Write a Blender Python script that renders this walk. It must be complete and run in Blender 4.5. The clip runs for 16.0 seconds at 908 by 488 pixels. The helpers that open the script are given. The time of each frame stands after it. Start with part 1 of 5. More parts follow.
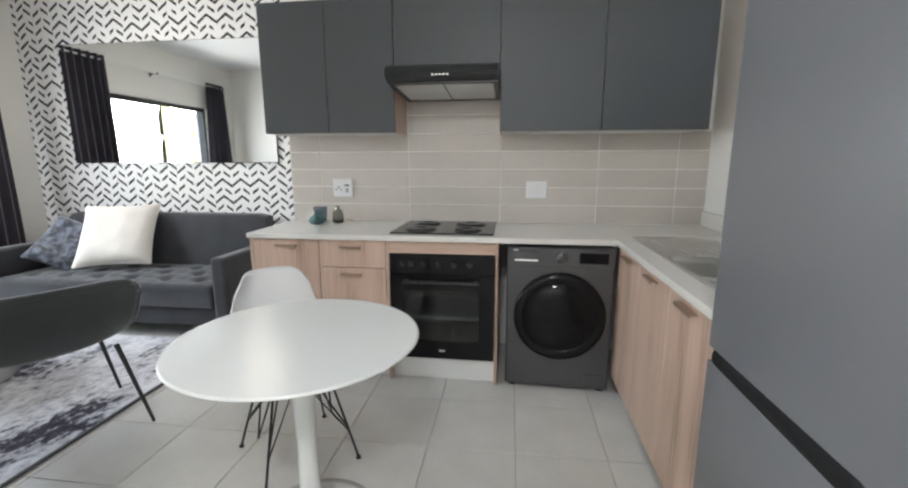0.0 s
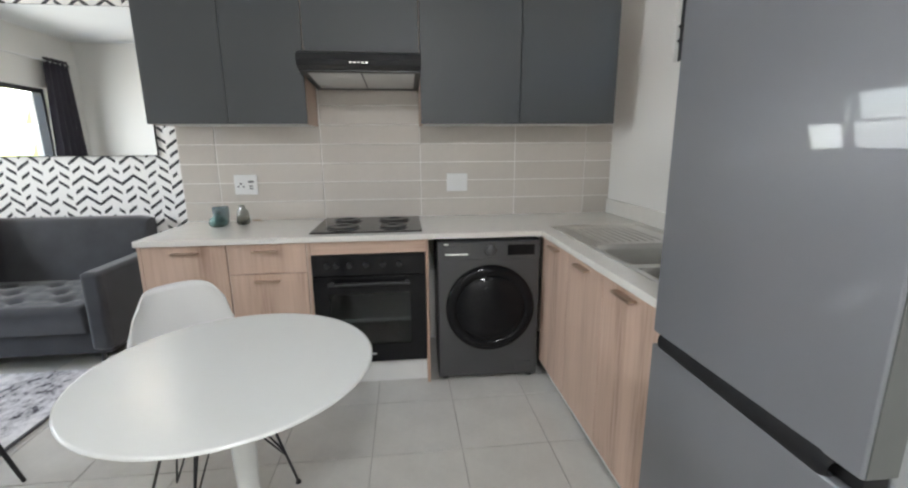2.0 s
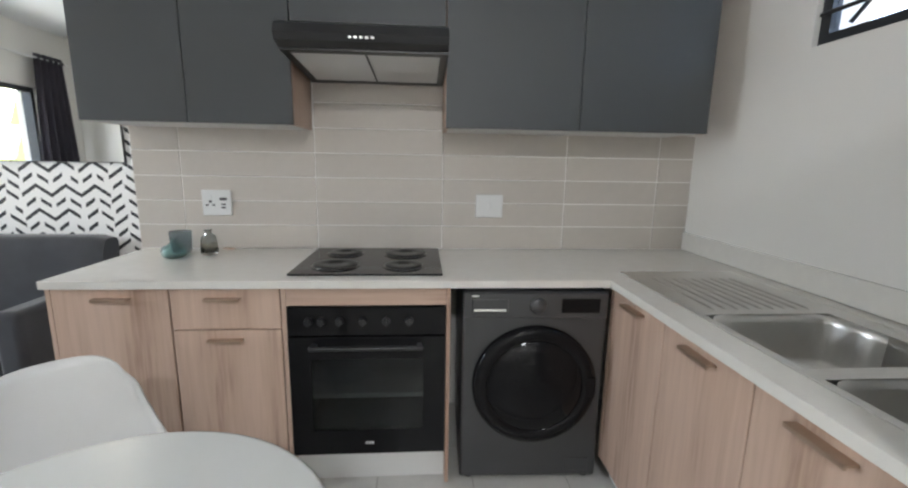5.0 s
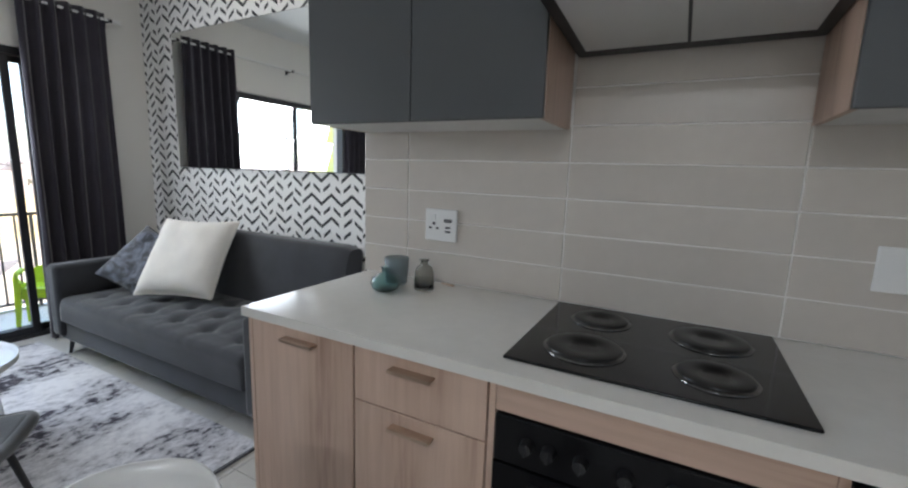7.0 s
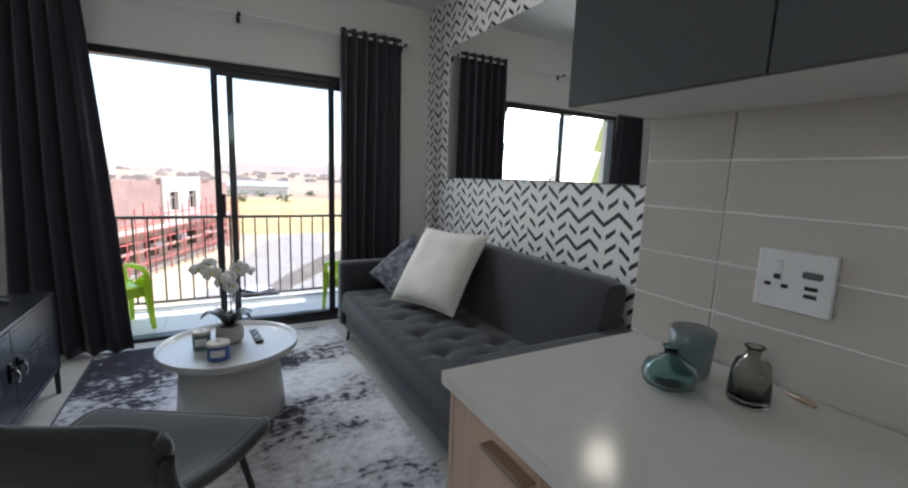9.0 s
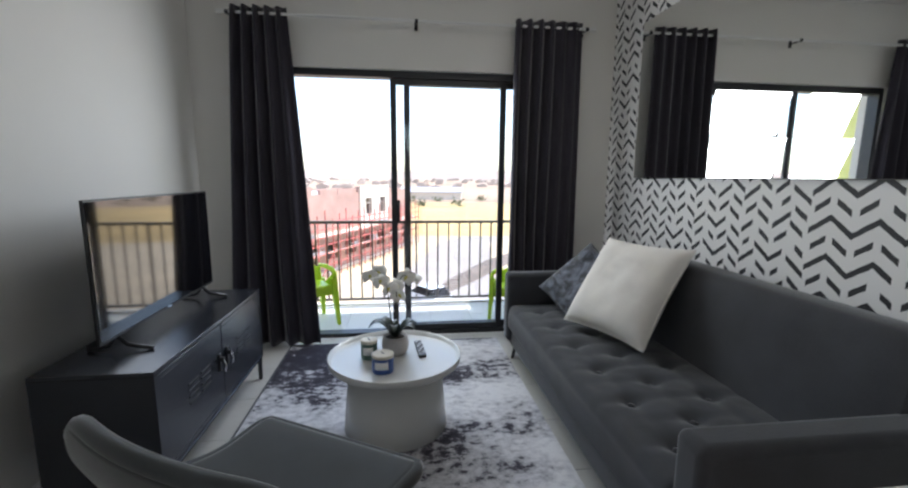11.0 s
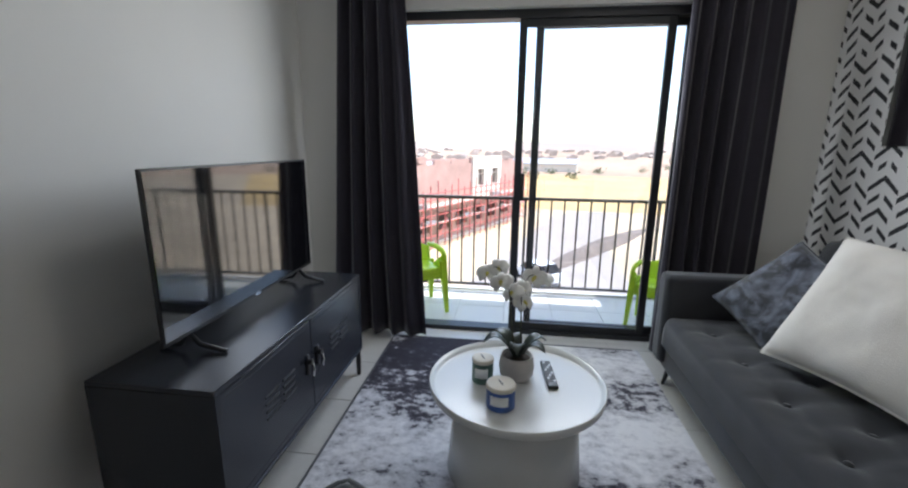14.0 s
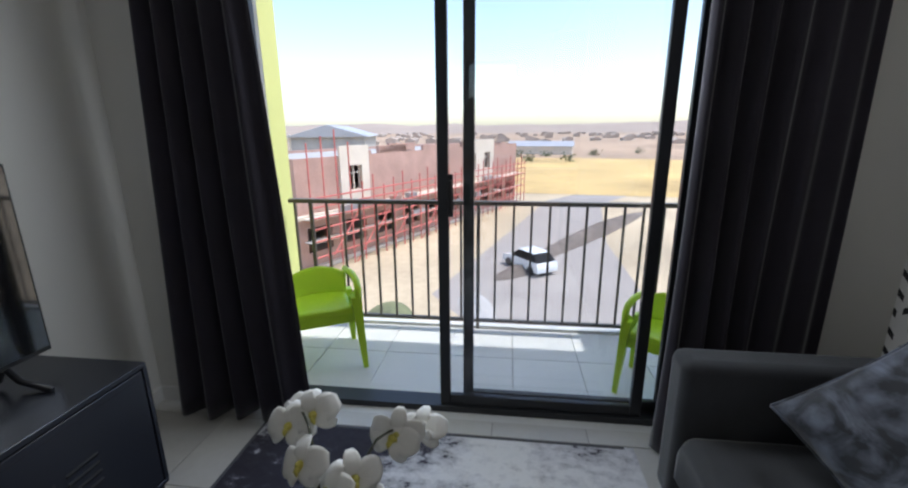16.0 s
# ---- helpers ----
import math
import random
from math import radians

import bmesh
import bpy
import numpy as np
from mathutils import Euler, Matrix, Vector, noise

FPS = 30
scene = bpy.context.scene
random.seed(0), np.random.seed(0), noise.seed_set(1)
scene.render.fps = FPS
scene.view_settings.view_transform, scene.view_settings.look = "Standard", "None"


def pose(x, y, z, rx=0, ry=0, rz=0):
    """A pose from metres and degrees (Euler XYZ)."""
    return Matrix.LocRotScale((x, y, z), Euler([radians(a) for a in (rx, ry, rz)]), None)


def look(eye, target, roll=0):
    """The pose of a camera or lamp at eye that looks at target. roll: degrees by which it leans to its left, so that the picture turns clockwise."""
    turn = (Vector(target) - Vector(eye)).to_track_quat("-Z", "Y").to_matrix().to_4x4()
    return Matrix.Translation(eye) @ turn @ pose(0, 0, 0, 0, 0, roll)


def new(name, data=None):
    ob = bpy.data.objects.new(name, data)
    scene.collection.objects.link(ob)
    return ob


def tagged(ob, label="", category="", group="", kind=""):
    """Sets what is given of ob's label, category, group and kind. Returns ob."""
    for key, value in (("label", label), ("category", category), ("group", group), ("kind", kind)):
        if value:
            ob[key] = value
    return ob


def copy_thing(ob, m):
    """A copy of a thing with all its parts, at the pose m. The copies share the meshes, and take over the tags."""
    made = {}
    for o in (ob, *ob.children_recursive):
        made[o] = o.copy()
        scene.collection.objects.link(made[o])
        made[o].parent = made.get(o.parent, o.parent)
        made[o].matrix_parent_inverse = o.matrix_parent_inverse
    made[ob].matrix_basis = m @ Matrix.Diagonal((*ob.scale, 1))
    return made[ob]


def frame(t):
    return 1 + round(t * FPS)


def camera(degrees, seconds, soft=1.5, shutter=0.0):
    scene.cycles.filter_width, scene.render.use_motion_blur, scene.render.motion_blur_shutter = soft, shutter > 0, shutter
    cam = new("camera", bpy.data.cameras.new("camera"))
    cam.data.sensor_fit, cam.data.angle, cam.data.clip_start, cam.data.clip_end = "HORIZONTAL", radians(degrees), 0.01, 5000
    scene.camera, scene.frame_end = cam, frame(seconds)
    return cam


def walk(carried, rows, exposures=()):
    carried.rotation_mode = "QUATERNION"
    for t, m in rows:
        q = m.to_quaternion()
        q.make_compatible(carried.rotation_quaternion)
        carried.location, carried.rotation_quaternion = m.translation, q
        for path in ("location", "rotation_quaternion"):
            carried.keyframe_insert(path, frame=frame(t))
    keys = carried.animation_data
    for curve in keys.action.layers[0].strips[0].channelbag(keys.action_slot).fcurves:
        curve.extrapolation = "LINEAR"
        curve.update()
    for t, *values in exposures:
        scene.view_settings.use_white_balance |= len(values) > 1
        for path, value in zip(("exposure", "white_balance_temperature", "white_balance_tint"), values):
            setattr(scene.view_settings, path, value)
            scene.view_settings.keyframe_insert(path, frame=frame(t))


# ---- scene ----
cam = camera(92.5, 16.0, soft=2.2)
PATH = [
    (0, (0.567, 0.306, 1.315), (0.315, 2.255, 0.945), -0.1),
    (0.5, (0.522, 0.33, 1.322), (0.473, 2.293, 0.944), -0.2),
    (1, (0.497, 0.35, 1.344), (0.59, 2.308, 0.948), -0.3),
    (1.5, (0.453, 0.362, 1.342), (0.623, 2.314, 0.942), -0.2),
    (2, (0.391, 0.372, 1.355), (0.606, 2.313, 0.925), -0.4),
    (2.5, (0.372, 0.398, 1.355), (0.643, 2.331, 0.92), -0.3),
    (3, (0.379, 0.452, 1.345), (0.7, 2.381, 0.925), 0.2),
    (3.2, (0.385, 0.491, 1.347), (0.714, 2.419, 0.929), 0.5),
    (5.3, (0.404, 1.199, 1.349), (0.436, 3.166, 0.988), 1.3),
    (5.5, (0.408, 1.281, 1.349), (0.293, 3.245, 0.989), 1.7),
    (6, (0.397, 1.468, 1.348), (-0.07, 3.379, 0.989), 2.1),
    (6.5, (0.311, 1.667, 1.329), (-0.386, 3.511, 0.994), 2.1),
    (7, (0.211, 1.83, 1.341), (-0.701, 3.58, 1.018), 1.9),
    (7.5, (0.138, 1.962, 1.357), (-1.074, 3.516, 1.017), 1.4),
    (8, (0.061, 2.104, 1.357), (-1.406, 3.424, 1.031), 2.1),
    (8.5, (-0.047, 2.203, 1.347), (-1.668, 3.33, 1.029), 1.8),
    (9, (-0.197, 2.275, 1.326), (-1.927, 3.231, 1.018), 2.1),
    (9.2, (-0.243, 2.301, 1.34), (-2.012, 3.172, 1.01), 1.7),
    (11.3, (-0.556, 2.353, 1.314), (-2.523, 2.503, 0.989), 0.6),
    (11.5, (-0.562, 2.348, 1.331), (-2.53, 2.438, 0.985), 0.7),
    (12, (-0.604, 2.352, 1.322), (-2.572, 2.297, 0.97), 0.8),
    (12.5, (-0.657, 2.36, 1.313), (-2.615, 2.181, 0.949), 0.4),
    (13, (-0.779, 2.335, 1.299), (-2.734, 2.128, 0.93), 0.5),
    (13.5, (-0.956, 2.26, 1.294), (-2.901, 2.017, 0.901), 0.5),
    (14, (-1.14, 2.269, 1.293), (-3.074, 2.015, 0.855), 0.6),
    (14.5, (-1.415, 2.327, 1.284), (-3.339, 2.061, 0.807), 0.8),
    (15, (-1.684, 2.379, 1.28), (-3.609, 2.141, 0.792), 0.6),
    (15.5, (-1.988, 2.47, 1.307), (-3.904, 2.224, 0.791), -0.2),
    (16, (-2.262, 2.574, 1.301), (-4.182, 2.335, 0.794), -0.4),
]
walk(cam, [(t, look(eye, target, roll)) for t, eye, target, roll in PATH],
     exposures=[(0, 3.1, 6400, 10), (3, 3.0, 6400, 10), (5.5, 2.95, 6350, 10), (7, 2.35, 6100, 10), (8, 1.30, 6100, 10), (9, 1.7, 6150, 10), (12.5, 1.85, 6250, 10), (14.5, 1.75, 6150, 10), (16, 1.1, 6150, 10)])
SKY, SUN, LAMP, PASSAGE_FILL, DAY = 0.16, 1.8, 5.5, 13.0, 3.3
LX, LY = -2.45, 3.08  # ceiling lamp

# ---- world, sun, lamps ----
world = bpy.data.worlds.new("world")
scene.world = world
world.use_nodes = True
wn = world.node_tree.nodes
sky = wn.new("ShaderNodeTexSky")
sky.sky_type = "NISHITA"
sky.sun_disc = False
sky.sun_elevation = radians(69)
sky.sun_rotation = radians(5)
sky.dust_density = 1.4
sky.air_density = 1.0
sky.ozone_density = 0.3
wn["Background"].inputs["Strength"].default_value = SKY
world.node_tree.links.new(sky.outputs[0], wn["Background"].inputs[0])

sun = new("sun", bpy.data.lights.new("sun", "SUN"))
sun.data.energy = SUN
sun.data.angle = radians(0.6)
sun.data.color = (1.0, 0.97, 0.92)
sun.matrix_world = look((0, 0, 0), (0.03, -0.36, -0.93))


def daylight_fill(y0, y1, z0, z1, watts):
    """Added area lamp that boosts the sky light through one leaf of the balcony door."""
    d = bpy.data.lights.new("daylight_fill", "AREA")
    d.shape, d.size, d.size_y, d.energy, d.color = "RECTANGLE", y1 - y0, z1 - z0, watts, (0.93, 0.97, 1.0)
    new("daylight_fill", d).matrix_world = look((-4.005, (y0 + y1) / 2, (z0 + z1) / 2), (-3.005, (y0 + y1) / 2, (z0 + z1) / 2 - 0.36))


for z_ in (1.31, 1.68):
    daylight_fill(1.80, 2.27, z_, z_ + 0.36, DAY / 2)
    daylight_fill(2.45, 3.14, z_, z_ + 0.36, DAY / 2)


# ---- materials ----
def mat(name, base, rough=0.5, metal=0.0, vary=0.12, scale=3.0, fine=60.0, bump=0.05, spec=0.5, stretch=(1, 1, 1), rnd=0.0, coat=0.0, sheen=0.0):
    m = bpy.data.materials.new(name)
    m.use_nodes = True
    n, l = m.node_tree.nodes, m.node_tree.links
    p = n["Principled BSDF"]
    tc = n.new("ShaderNodeTexCoord")
    mp = n.new("ShaderNodeMapping")
    mp.inputs["Scale"].default_value = stretch
    l.new(tc.outputs["Object"], mp.inputs[0])
    big, small = n.new("ShaderNodeTexNoise"), n.new("ShaderNodeTexNoise")
    big.inputs["Scale"].default_value, small.inputs["Scale"].default_value = scale, fine
    big.inputs["Detail"].default_value, small.inputs["Detail"].default_value = 4, 3
    l.new(mp.outputs[0], big.inputs["Vector"])
    l.new(mp.outputs[0], small.inputs["Vector"])
    add = n.new("ShaderNodeMath")
    add.operation = "MULTIPLY_ADD"
    add.inputs[1].default_value = 0.4
    l.new(small.outputs[0], add.inputs[0])
    l.new(big.outputs[0], add.inputs[2])
    ramp = n.new("ShaderNodeValToRGB")
    a, b = ramp.color_ramp.elements
    a.position, b.position = 0.35, 1.05
    a.color = (*[c * (1 - vary) for c in base], 1)
    b.color = (*[min(1, c * (1 + vary)) for c in base], 1)
    l.new(add.outputs[0], ramp.inputs[0])
    out = ramp.outputs[0]
    if rnd:
        oi = n.new("ShaderNodeObjectInfo")
        hsv = n.new("ShaderNodeHueSaturation")
        mr = n.new("ShaderNodeMapRange")
        mr.inputs["To Min"].default_value, mr.inputs["To Max"].default_value = 1 - rnd, 1 + rnd
        l.new(oi.outputs["Random"], mr.inputs["Value"])
        l.new(mr.outputs[0], hsv.inputs["Value"])
        l.new(out, hsv.inputs["Color"])
        out = hsv.outputs[0]
    l.new(out, p.inputs["Base Color"])
    rr = n.new("ShaderNodeMapRange")
    rr.inputs["To Min"].default_value, rr.inputs["To Max"].default_value = max(0.02, rough * 0.85), min(1, rough * 1.15)
    l.new(big.outputs[0], rr.inputs["Value"])
    l.new(rr.outputs[0], p.inputs["Roughness"])
    p.inputs["Metallic"].default_value = metal
    p.inputs["Specular IOR Level"].default_value = spec
    p.inputs["Coat Weight"].default_value = coat
    p.inputs["Coat Roughness"].default_value = 0.08
    if sheen:
        p.inputs["Sheen Weight"].default_value = sheen
        p.inputs["Sheen Roughness"].default_value = 0.4
    if bump:
        bp = n.new("ShaderNodeBump")
        bp.inputs["Strength"].default_value = bump
        bp.inputs["Distance"].default_value = 0.004
        l.new(small.outputs[0], bp.inputs["Height"])
        l.new(bp.outputs[0], p.inputs["Normal"])
    return m


def nodes_of(m):
    return m.node_tree.nodes, m.node_tree.links, m.node_tree.nodes["Principled BSDF"]


def wood(name, light, dark, axis="Z"):
    """Veneer with long grain along one axis and broad bands."""
    m = bpy.data.materials.new(name)
    m.use_nodes = True
    n, l, p = nodes_of(m)
    tc, mp, oi = n.new("ShaderNodeTexCoord"), n.new("ShaderNodeMapping"), n.new("ShaderNodeObjectInfo")
    mp.inputs["Scale"].default_value = {"Z": (7, 7, 0.45), "X": (0.45, 7, 7), "Y": (7, 0.45, 7)}[axis]
    add = n.new("ShaderNodeVectorMath")
    add.operation = "ADD"
    sc = n.new("ShaderNodeVectorMath")
    sc.operation = "SCALE"
    sc.inputs["Scale"].default_value = 7.0
    comb = n.new("ShaderNodeCombineXYZ")
    for k in range(3):
        l.new(oi.outputs["Random"], comb.inputs[k])
    l.new(comb.outputs[0], sc.inputs[0])
    l.new(tc.outputs["Object"], add.inputs[0])
    l.new(sc.outputs[0], add.inputs[1])
    l.new(add.outputs[0], mp.inputs[0])
    broad, grain = n.new("ShaderNodeTexNoise"), n.new("ShaderNodeTexNoise")
    broad.inputs["Scale"].default_value, broad.inputs["Detail"].default_value, broad.inputs["Distortion"].default_value = 0.9, 5, 0.6
    grain.inputs["Scale"].default_value, grain.inputs["Detail"].default_value = 9.0, 6
    l.new(mp.outputs[0], broad.inputs["Vector"])
    l.new(mp.outputs[0], grain.inputs["Vector"])
    mix = n.new("ShaderNodeMath")
    mix.operation = "MULTIPLY_ADD"
    mix.inputs[1].default_value = 0.45
    l.new(grain.outputs[0], mix.inputs[0])
    l.new(broad.outputs[0], mix.inputs[2])
    ramp = n.new("ShaderNodeValToRGB")
    a, b = ramp.color_ramp.elements
    a.position, b.position = 0.46, 0.92
    a.color, b.color = (*dark, 1), (*light, 1)
    mid_ = ramp.color_ramp.elements.new(0.64)
    mid_.color = (*[0.35 * p0 + 0.65 * p1 for p0, p1 in zip(dark, light)], 1)
    l.new(mix.outputs[0], ramp.inputs[0])
    l.new(ramp.outputs[0], p.inputs["Base Color"])
    p.inputs["Roughness"].default_value = 0.42
    bp = n.new("ShaderNodeBump")
    bp.inputs["Strength"].default_value, bp.inputs["Distance"].default_value = 0.06, 0.002
    l.new(grain.outputs[0], bp.inputs["Height"])
    l.new(bp.outputs[0], p.inputs["Normal"])
    return m


def glass(name, tint=(1, 1, 1), rough=0.0):
    m = bpy.data.materials.new(name)
    m.use_nodes = True
    n, l, p = nodes_of(m)
    p.inputs["Base Color"].default_value = (*tint, 1)
    p.inputs["Transmission Weight"].default_value = 1.0
    p.inputs["Roughness"].default_value = rough
    p.inputs["IOR"].default_value = 1.45
    return m


def math_node(n, l, op, a, b=None, c=None):
    k = n.new("ShaderNodeMath")
    k.operation = op
    for i, v in enumerate((a, b, c)):
        if v is None:
            continue
        if isinstance(v, (int, float)):
            k.inputs[i].default_value = v
        else:
            l.new(v, k.inputs[i])
    return k.outputs[0]


def wallpaper(name):
    """White paper printed with rows of broken black zigzag brush strokes."""
    m = bpy.data.materials.new(name)
    m.use_nodes = True
    n, l, p = nodes_of(m)
    tc, sep = n.new("ShaderNodeTexCoord"), n.new("ShaderNodeSeparateXYZ")
    l.new(tc.outputs["Object"], sep.inputs[0])
    M = lambda op, a, b=None, c=None: math_node(n, l, op, a, b, c)
    u = M("DIVIDE", sep.outputs[0], COLW)
    col = M("FLOOR", u)
    fu = M("SUBTRACT", u, col)
    odd = M("ABSOLUTE", M("MODULO", col, 2.0))
    tri = M("ADD", M("MULTIPLY", odd, M("SUBTRACT", 1.0, fu)), M("MULTIPLY", M("SUBTRACT", 1.0, odd), fu))
    v = M("MULTIPLY_ADD", tri, -SLOPE, M("DIVIDE", sep.outputs[2], ROWH))
    wob = n.new("ShaderNodeTexNoise")
    wob.inputs["Scale"].default_value = 38.0
    l.new(tc.outputs["Object"], wob.inputs["Vector"])
    v = M("MULTIPLY_ADD", wob.outputs[0], 0.12, v)
    cn = n.new("ShaderNodeTexWhiteNoise")
    cn.noise_dimensions = "1D"
    l.new(col, cn.inputs["W"])
    v = M("ADD", v, M("MULTIPLY", M("GREATER_THAN", cn.outputs["Value"], 0.6), 0.5))
    row = M("FLOOR", v)
    fv = M("SUBTRACT", v, row)
    wn_ = n.new("ShaderNodeTexWhiteNoise")
    wn_.noise_dimensions = "2D"
    cb = n.new("ShaderNodeCombineXYZ")
    l.new(col, cb.inputs[0])
    l.new(row, cb.inputs[1])
    l.new(cb.outputs[0], wn_.inputs["Vector"])
    r = wn_.outputs["Value"]
    loose = M("ABSOLUTE", M("MODULO", row, 2.0))
    lo = M("MULTIPLY_ADD", loose, 0.20, 0.0)
    lo = M("MULTIPLY_ADD", M("GREATER_THAN", r, 0.80), 0.22, lo)
    hi = M("SUBTRACT", M("SUBTRACT", 1.0, M("MULTIPLY", loose, 0.12)), M("MULTIPLY", M("LESS_THAN", r, 0.20), 0.26))
    ink = M("MULTIPLY", M("LESS_THAN", fv, 0.34), M("MULTIPLY", M("GREATER_THAN", fu, lo), M("LESS_THAN", fu, hi)))
    mix = n.new("ShaderNodeMix")
    mix.data_type = "RGBA"
    mix.inputs["A"].default_value = (0.80, 0.79, 0.78, 1)
    mix.inputs["B"].default_value = (0.022, 0.022, 0.026, 1)
    l.new(ink, mix.inputs["Factor"])
    l.new(mix.outputs["Result"], p.inputs["Base Color"])
    p.inputs["Roughness"].default_value = 0.6
    bp = n.new("ShaderNodeBump")
    bp.inputs["Strength"].default_value, bp.inputs["Distance"].default_value = 0.08, 0.002
    fine = n.new("ShaderNodeTexNoise")
    fine.inputs["Scale"].default_value = 300.0
    l.new(tc.outputs["Object"], fine.inputs["Vector"])
    l.new(fine.outputs[0], bp.inputs["Height"])
    l.new(bp.outputs[0], p.inputs["Normal"])
    return m


def rug_mat(name):
    m = bpy.data.materials.new(name)
    m.use_nodes = True
    n, l, p = nodes_of(m)
    tc, mp = n.new("ShaderNodeTexCoord"), n.new("ShaderNodeMapping")
    mp.inputs["Scale"].default_value = (1.5, 1.0, 1.0)
    l.new(tc.outputs["Object"], mp.inputs[0])
    big, mid, fine = (n.new("ShaderNodeTexNoise") for _ in range(3))
    for k, s, d in ((big, 1.7, 2), (mid, 17.0, 9), (fine, 420.0, 2)):
        k.inputs["Scale"].default_value, k.inputs["Detail"].default_value = s, d
        l.new(mp.outputs[0], k.inputs["Vector"])
    mid.inputs["Roughness"].default_value = 0.68
    M = lambda op, a, b=None, c=None: math_node(n, l, op, a, b, c)
    s = M("MULTIPLY_ADD", big.outputs[0], 1.15, mid.outputs[0])
    # the weave has one large worn charcoal field in the corner by the window
    vd = n.new("ShaderNodeVectorMath")
    vd.operation = "DISTANCE"
    vd.inputs[1].default_value = (-3.72, 1.62, 0.0)
    l.new(tc.outputs["Object"], vd.inputs[0])
    mr = n.new("ShaderNodeMapRange")
    mr.interpolation_type = "SMOOTHSTEP"
    mr.inputs["From Min"].default_value, mr.inputs["From Max"].default_value = 0.25, 1.0
    mr.inputs["To Min"].default_value, mr.inputs["To Max"].default_value = 0.22, -0.075
    l.new(vd.outputs["Value"], mr.inputs["Value"])
    s = M("ADD", s, mr.outputs[0])
    ramp = n.new("ShaderNodeValToRGB")
    e = ramp.color_ramp.elements
    e[0].position, e[0].color = 0.0, (0.66, 0.67, 0.70, 1)
    e[1].position, e[1].color = 1.0, (0.04, 0.038, 0.05, 1)
    for pos, c in ((0.33, (0.76, 0.76, 0.78)), (0.47, (0.62, 0.62, 0.65)), (0.60, (0.42, 0.42, 0.45)), (0.665, (0.10, 0.095, 0.115)), (0.76, (0.05, 0.048, 0.06))):
        k = e.new(pos)
        k.color = (*c, 1)
    l.new(M("SUBTRACT", s, 0.5), ramp.inputs[0])
    l.new(ramp.outputs[0], p.inputs["Base Color"])
    p.inputs["Roughness"].default_value = 0.95
    p.inputs["Specular IOR Level"].default_value = 0.1
    bp = n.new("ShaderNodeBump")
    bp.inputs["Strength"].default_value, bp.inputs["Distance"].default_value = 0.4, 0.004
    l.new(fine.outputs[0], bp.inputs["Height"])
    l.new(bp.outputs[0], p.inputs["Normal"])
    return m


COLW, ROWH, SLOPE = 0.090, 0.078, 0.83
WALL = mat("wall_paint", (0.76, 0.745, 0.71), 0.75, vary=0.03, scale=1.2, fine=140, bump=0.06)
CEIL = mat("ceiling_paint", (0.8, 0.8, 0.79), 0.85, vary=0.02)
PAPER = wallpaper("zigzag_wallpaper")
TILE = mat("floor_tile", (0.54, 0.53, 0.50), 0.33, vary=0.09, scale=5, fine=45, bump=0.02, rnd=0.035)
GROUT = mat("floor_grout", (0.36, 0.35, 0.33), 0.9)
STILE = mat("splash_tile", (0.555, 0.51, 0.46), 0.30, vary=0.05, scale=4, fine=30, bump=0.02, rnd=0.03)
SGROUT = mat("splash_grout", (0.84, 0.82, 0.79), 0.9)
WOOD = wood("oak_veneer", (0.62, 0.455, 0.36), (0.31, 0.195, 0.14))
WOODH = wood("oak_veneer_flat", (0.62, 0.455, 0.36), (0.31, 0.195, 0.14), "X")
EDGE = mat("wood_edge", (0.50, 0.33, 0.22), 0.5)
GREY = mat("grey_laminate", (0.062, 0.066, 0.070), 0.45, vary=0.05, scale=2, fine=200, bump=0.02)
CARC = mat("white_carcass", (0.72, 0.71, 0.69), 0.5)
STONE = mat("white_quartz", (0.72, 0.70, 0.655), 0.14, vary=0.035, scale=25, fine=160, bump=0.0)
BLACKG = mat("black_glass", (0.007, 0.007, 0.008), 0.07, vary=0.05, bump=0.0, spec=0.2)
BLACKM = mat("black_metal", (0.018, 0.018, 0.02), 0.35, vary=0.1)
HOBM = mat("hob_enamel", (0.007, 0.007, 0.008), 0.10, vary=0.1, bump=0.0, spec=0.3)
PLATE = mat("hot_plate_iron", (0.009, 0.009, 0.009), 0.30, vary=0.2, fine=200, bump=0.01, spec=0.35)
STEEL = mat("brushed_steel", (0.70, 0.69, 0.67), 0.36, 1.0, vary=0.06, stretch=(1, 20, 1), fine=40)
CHROME = mat("chrome", (0.75, 0.75, 0.75), 0.1, 1.0, bump=0.0)
BRONZE = mat("brushed_handle", (0.46, 0.35, 0.27), 0.38, 0.8, bump=0.02)
FILTER = mat("hood_filter", (0.66, 0.66, 0.65), 0.45, 0.2, fine=400, bump=0.3)
DOORE = mat("door_edge_plastic", (0.085, 0.09, 0.086), 0.55, vary=0.05, bump=0.01)
FRIDGE = mat("fridge_metal", (0.20, 0.205, 0.225), 0.46, 0.40, vary=0.03, scale=2, fine=300, bump=0.004, coat=0.45)
f_ = nodes_of(FRIDGE)[2]
f_.inputs["Coat Weight"].default_value, f_.inputs["Coat Roughness"].default_value, f_.inputs["Coat IOR"].default_value = 0.40, 0.03, 1.5
GRIP = mat("matt_black_grip", (0.010, 0.010, 0.011), 0.6, vary=0.1, spec=0.25)
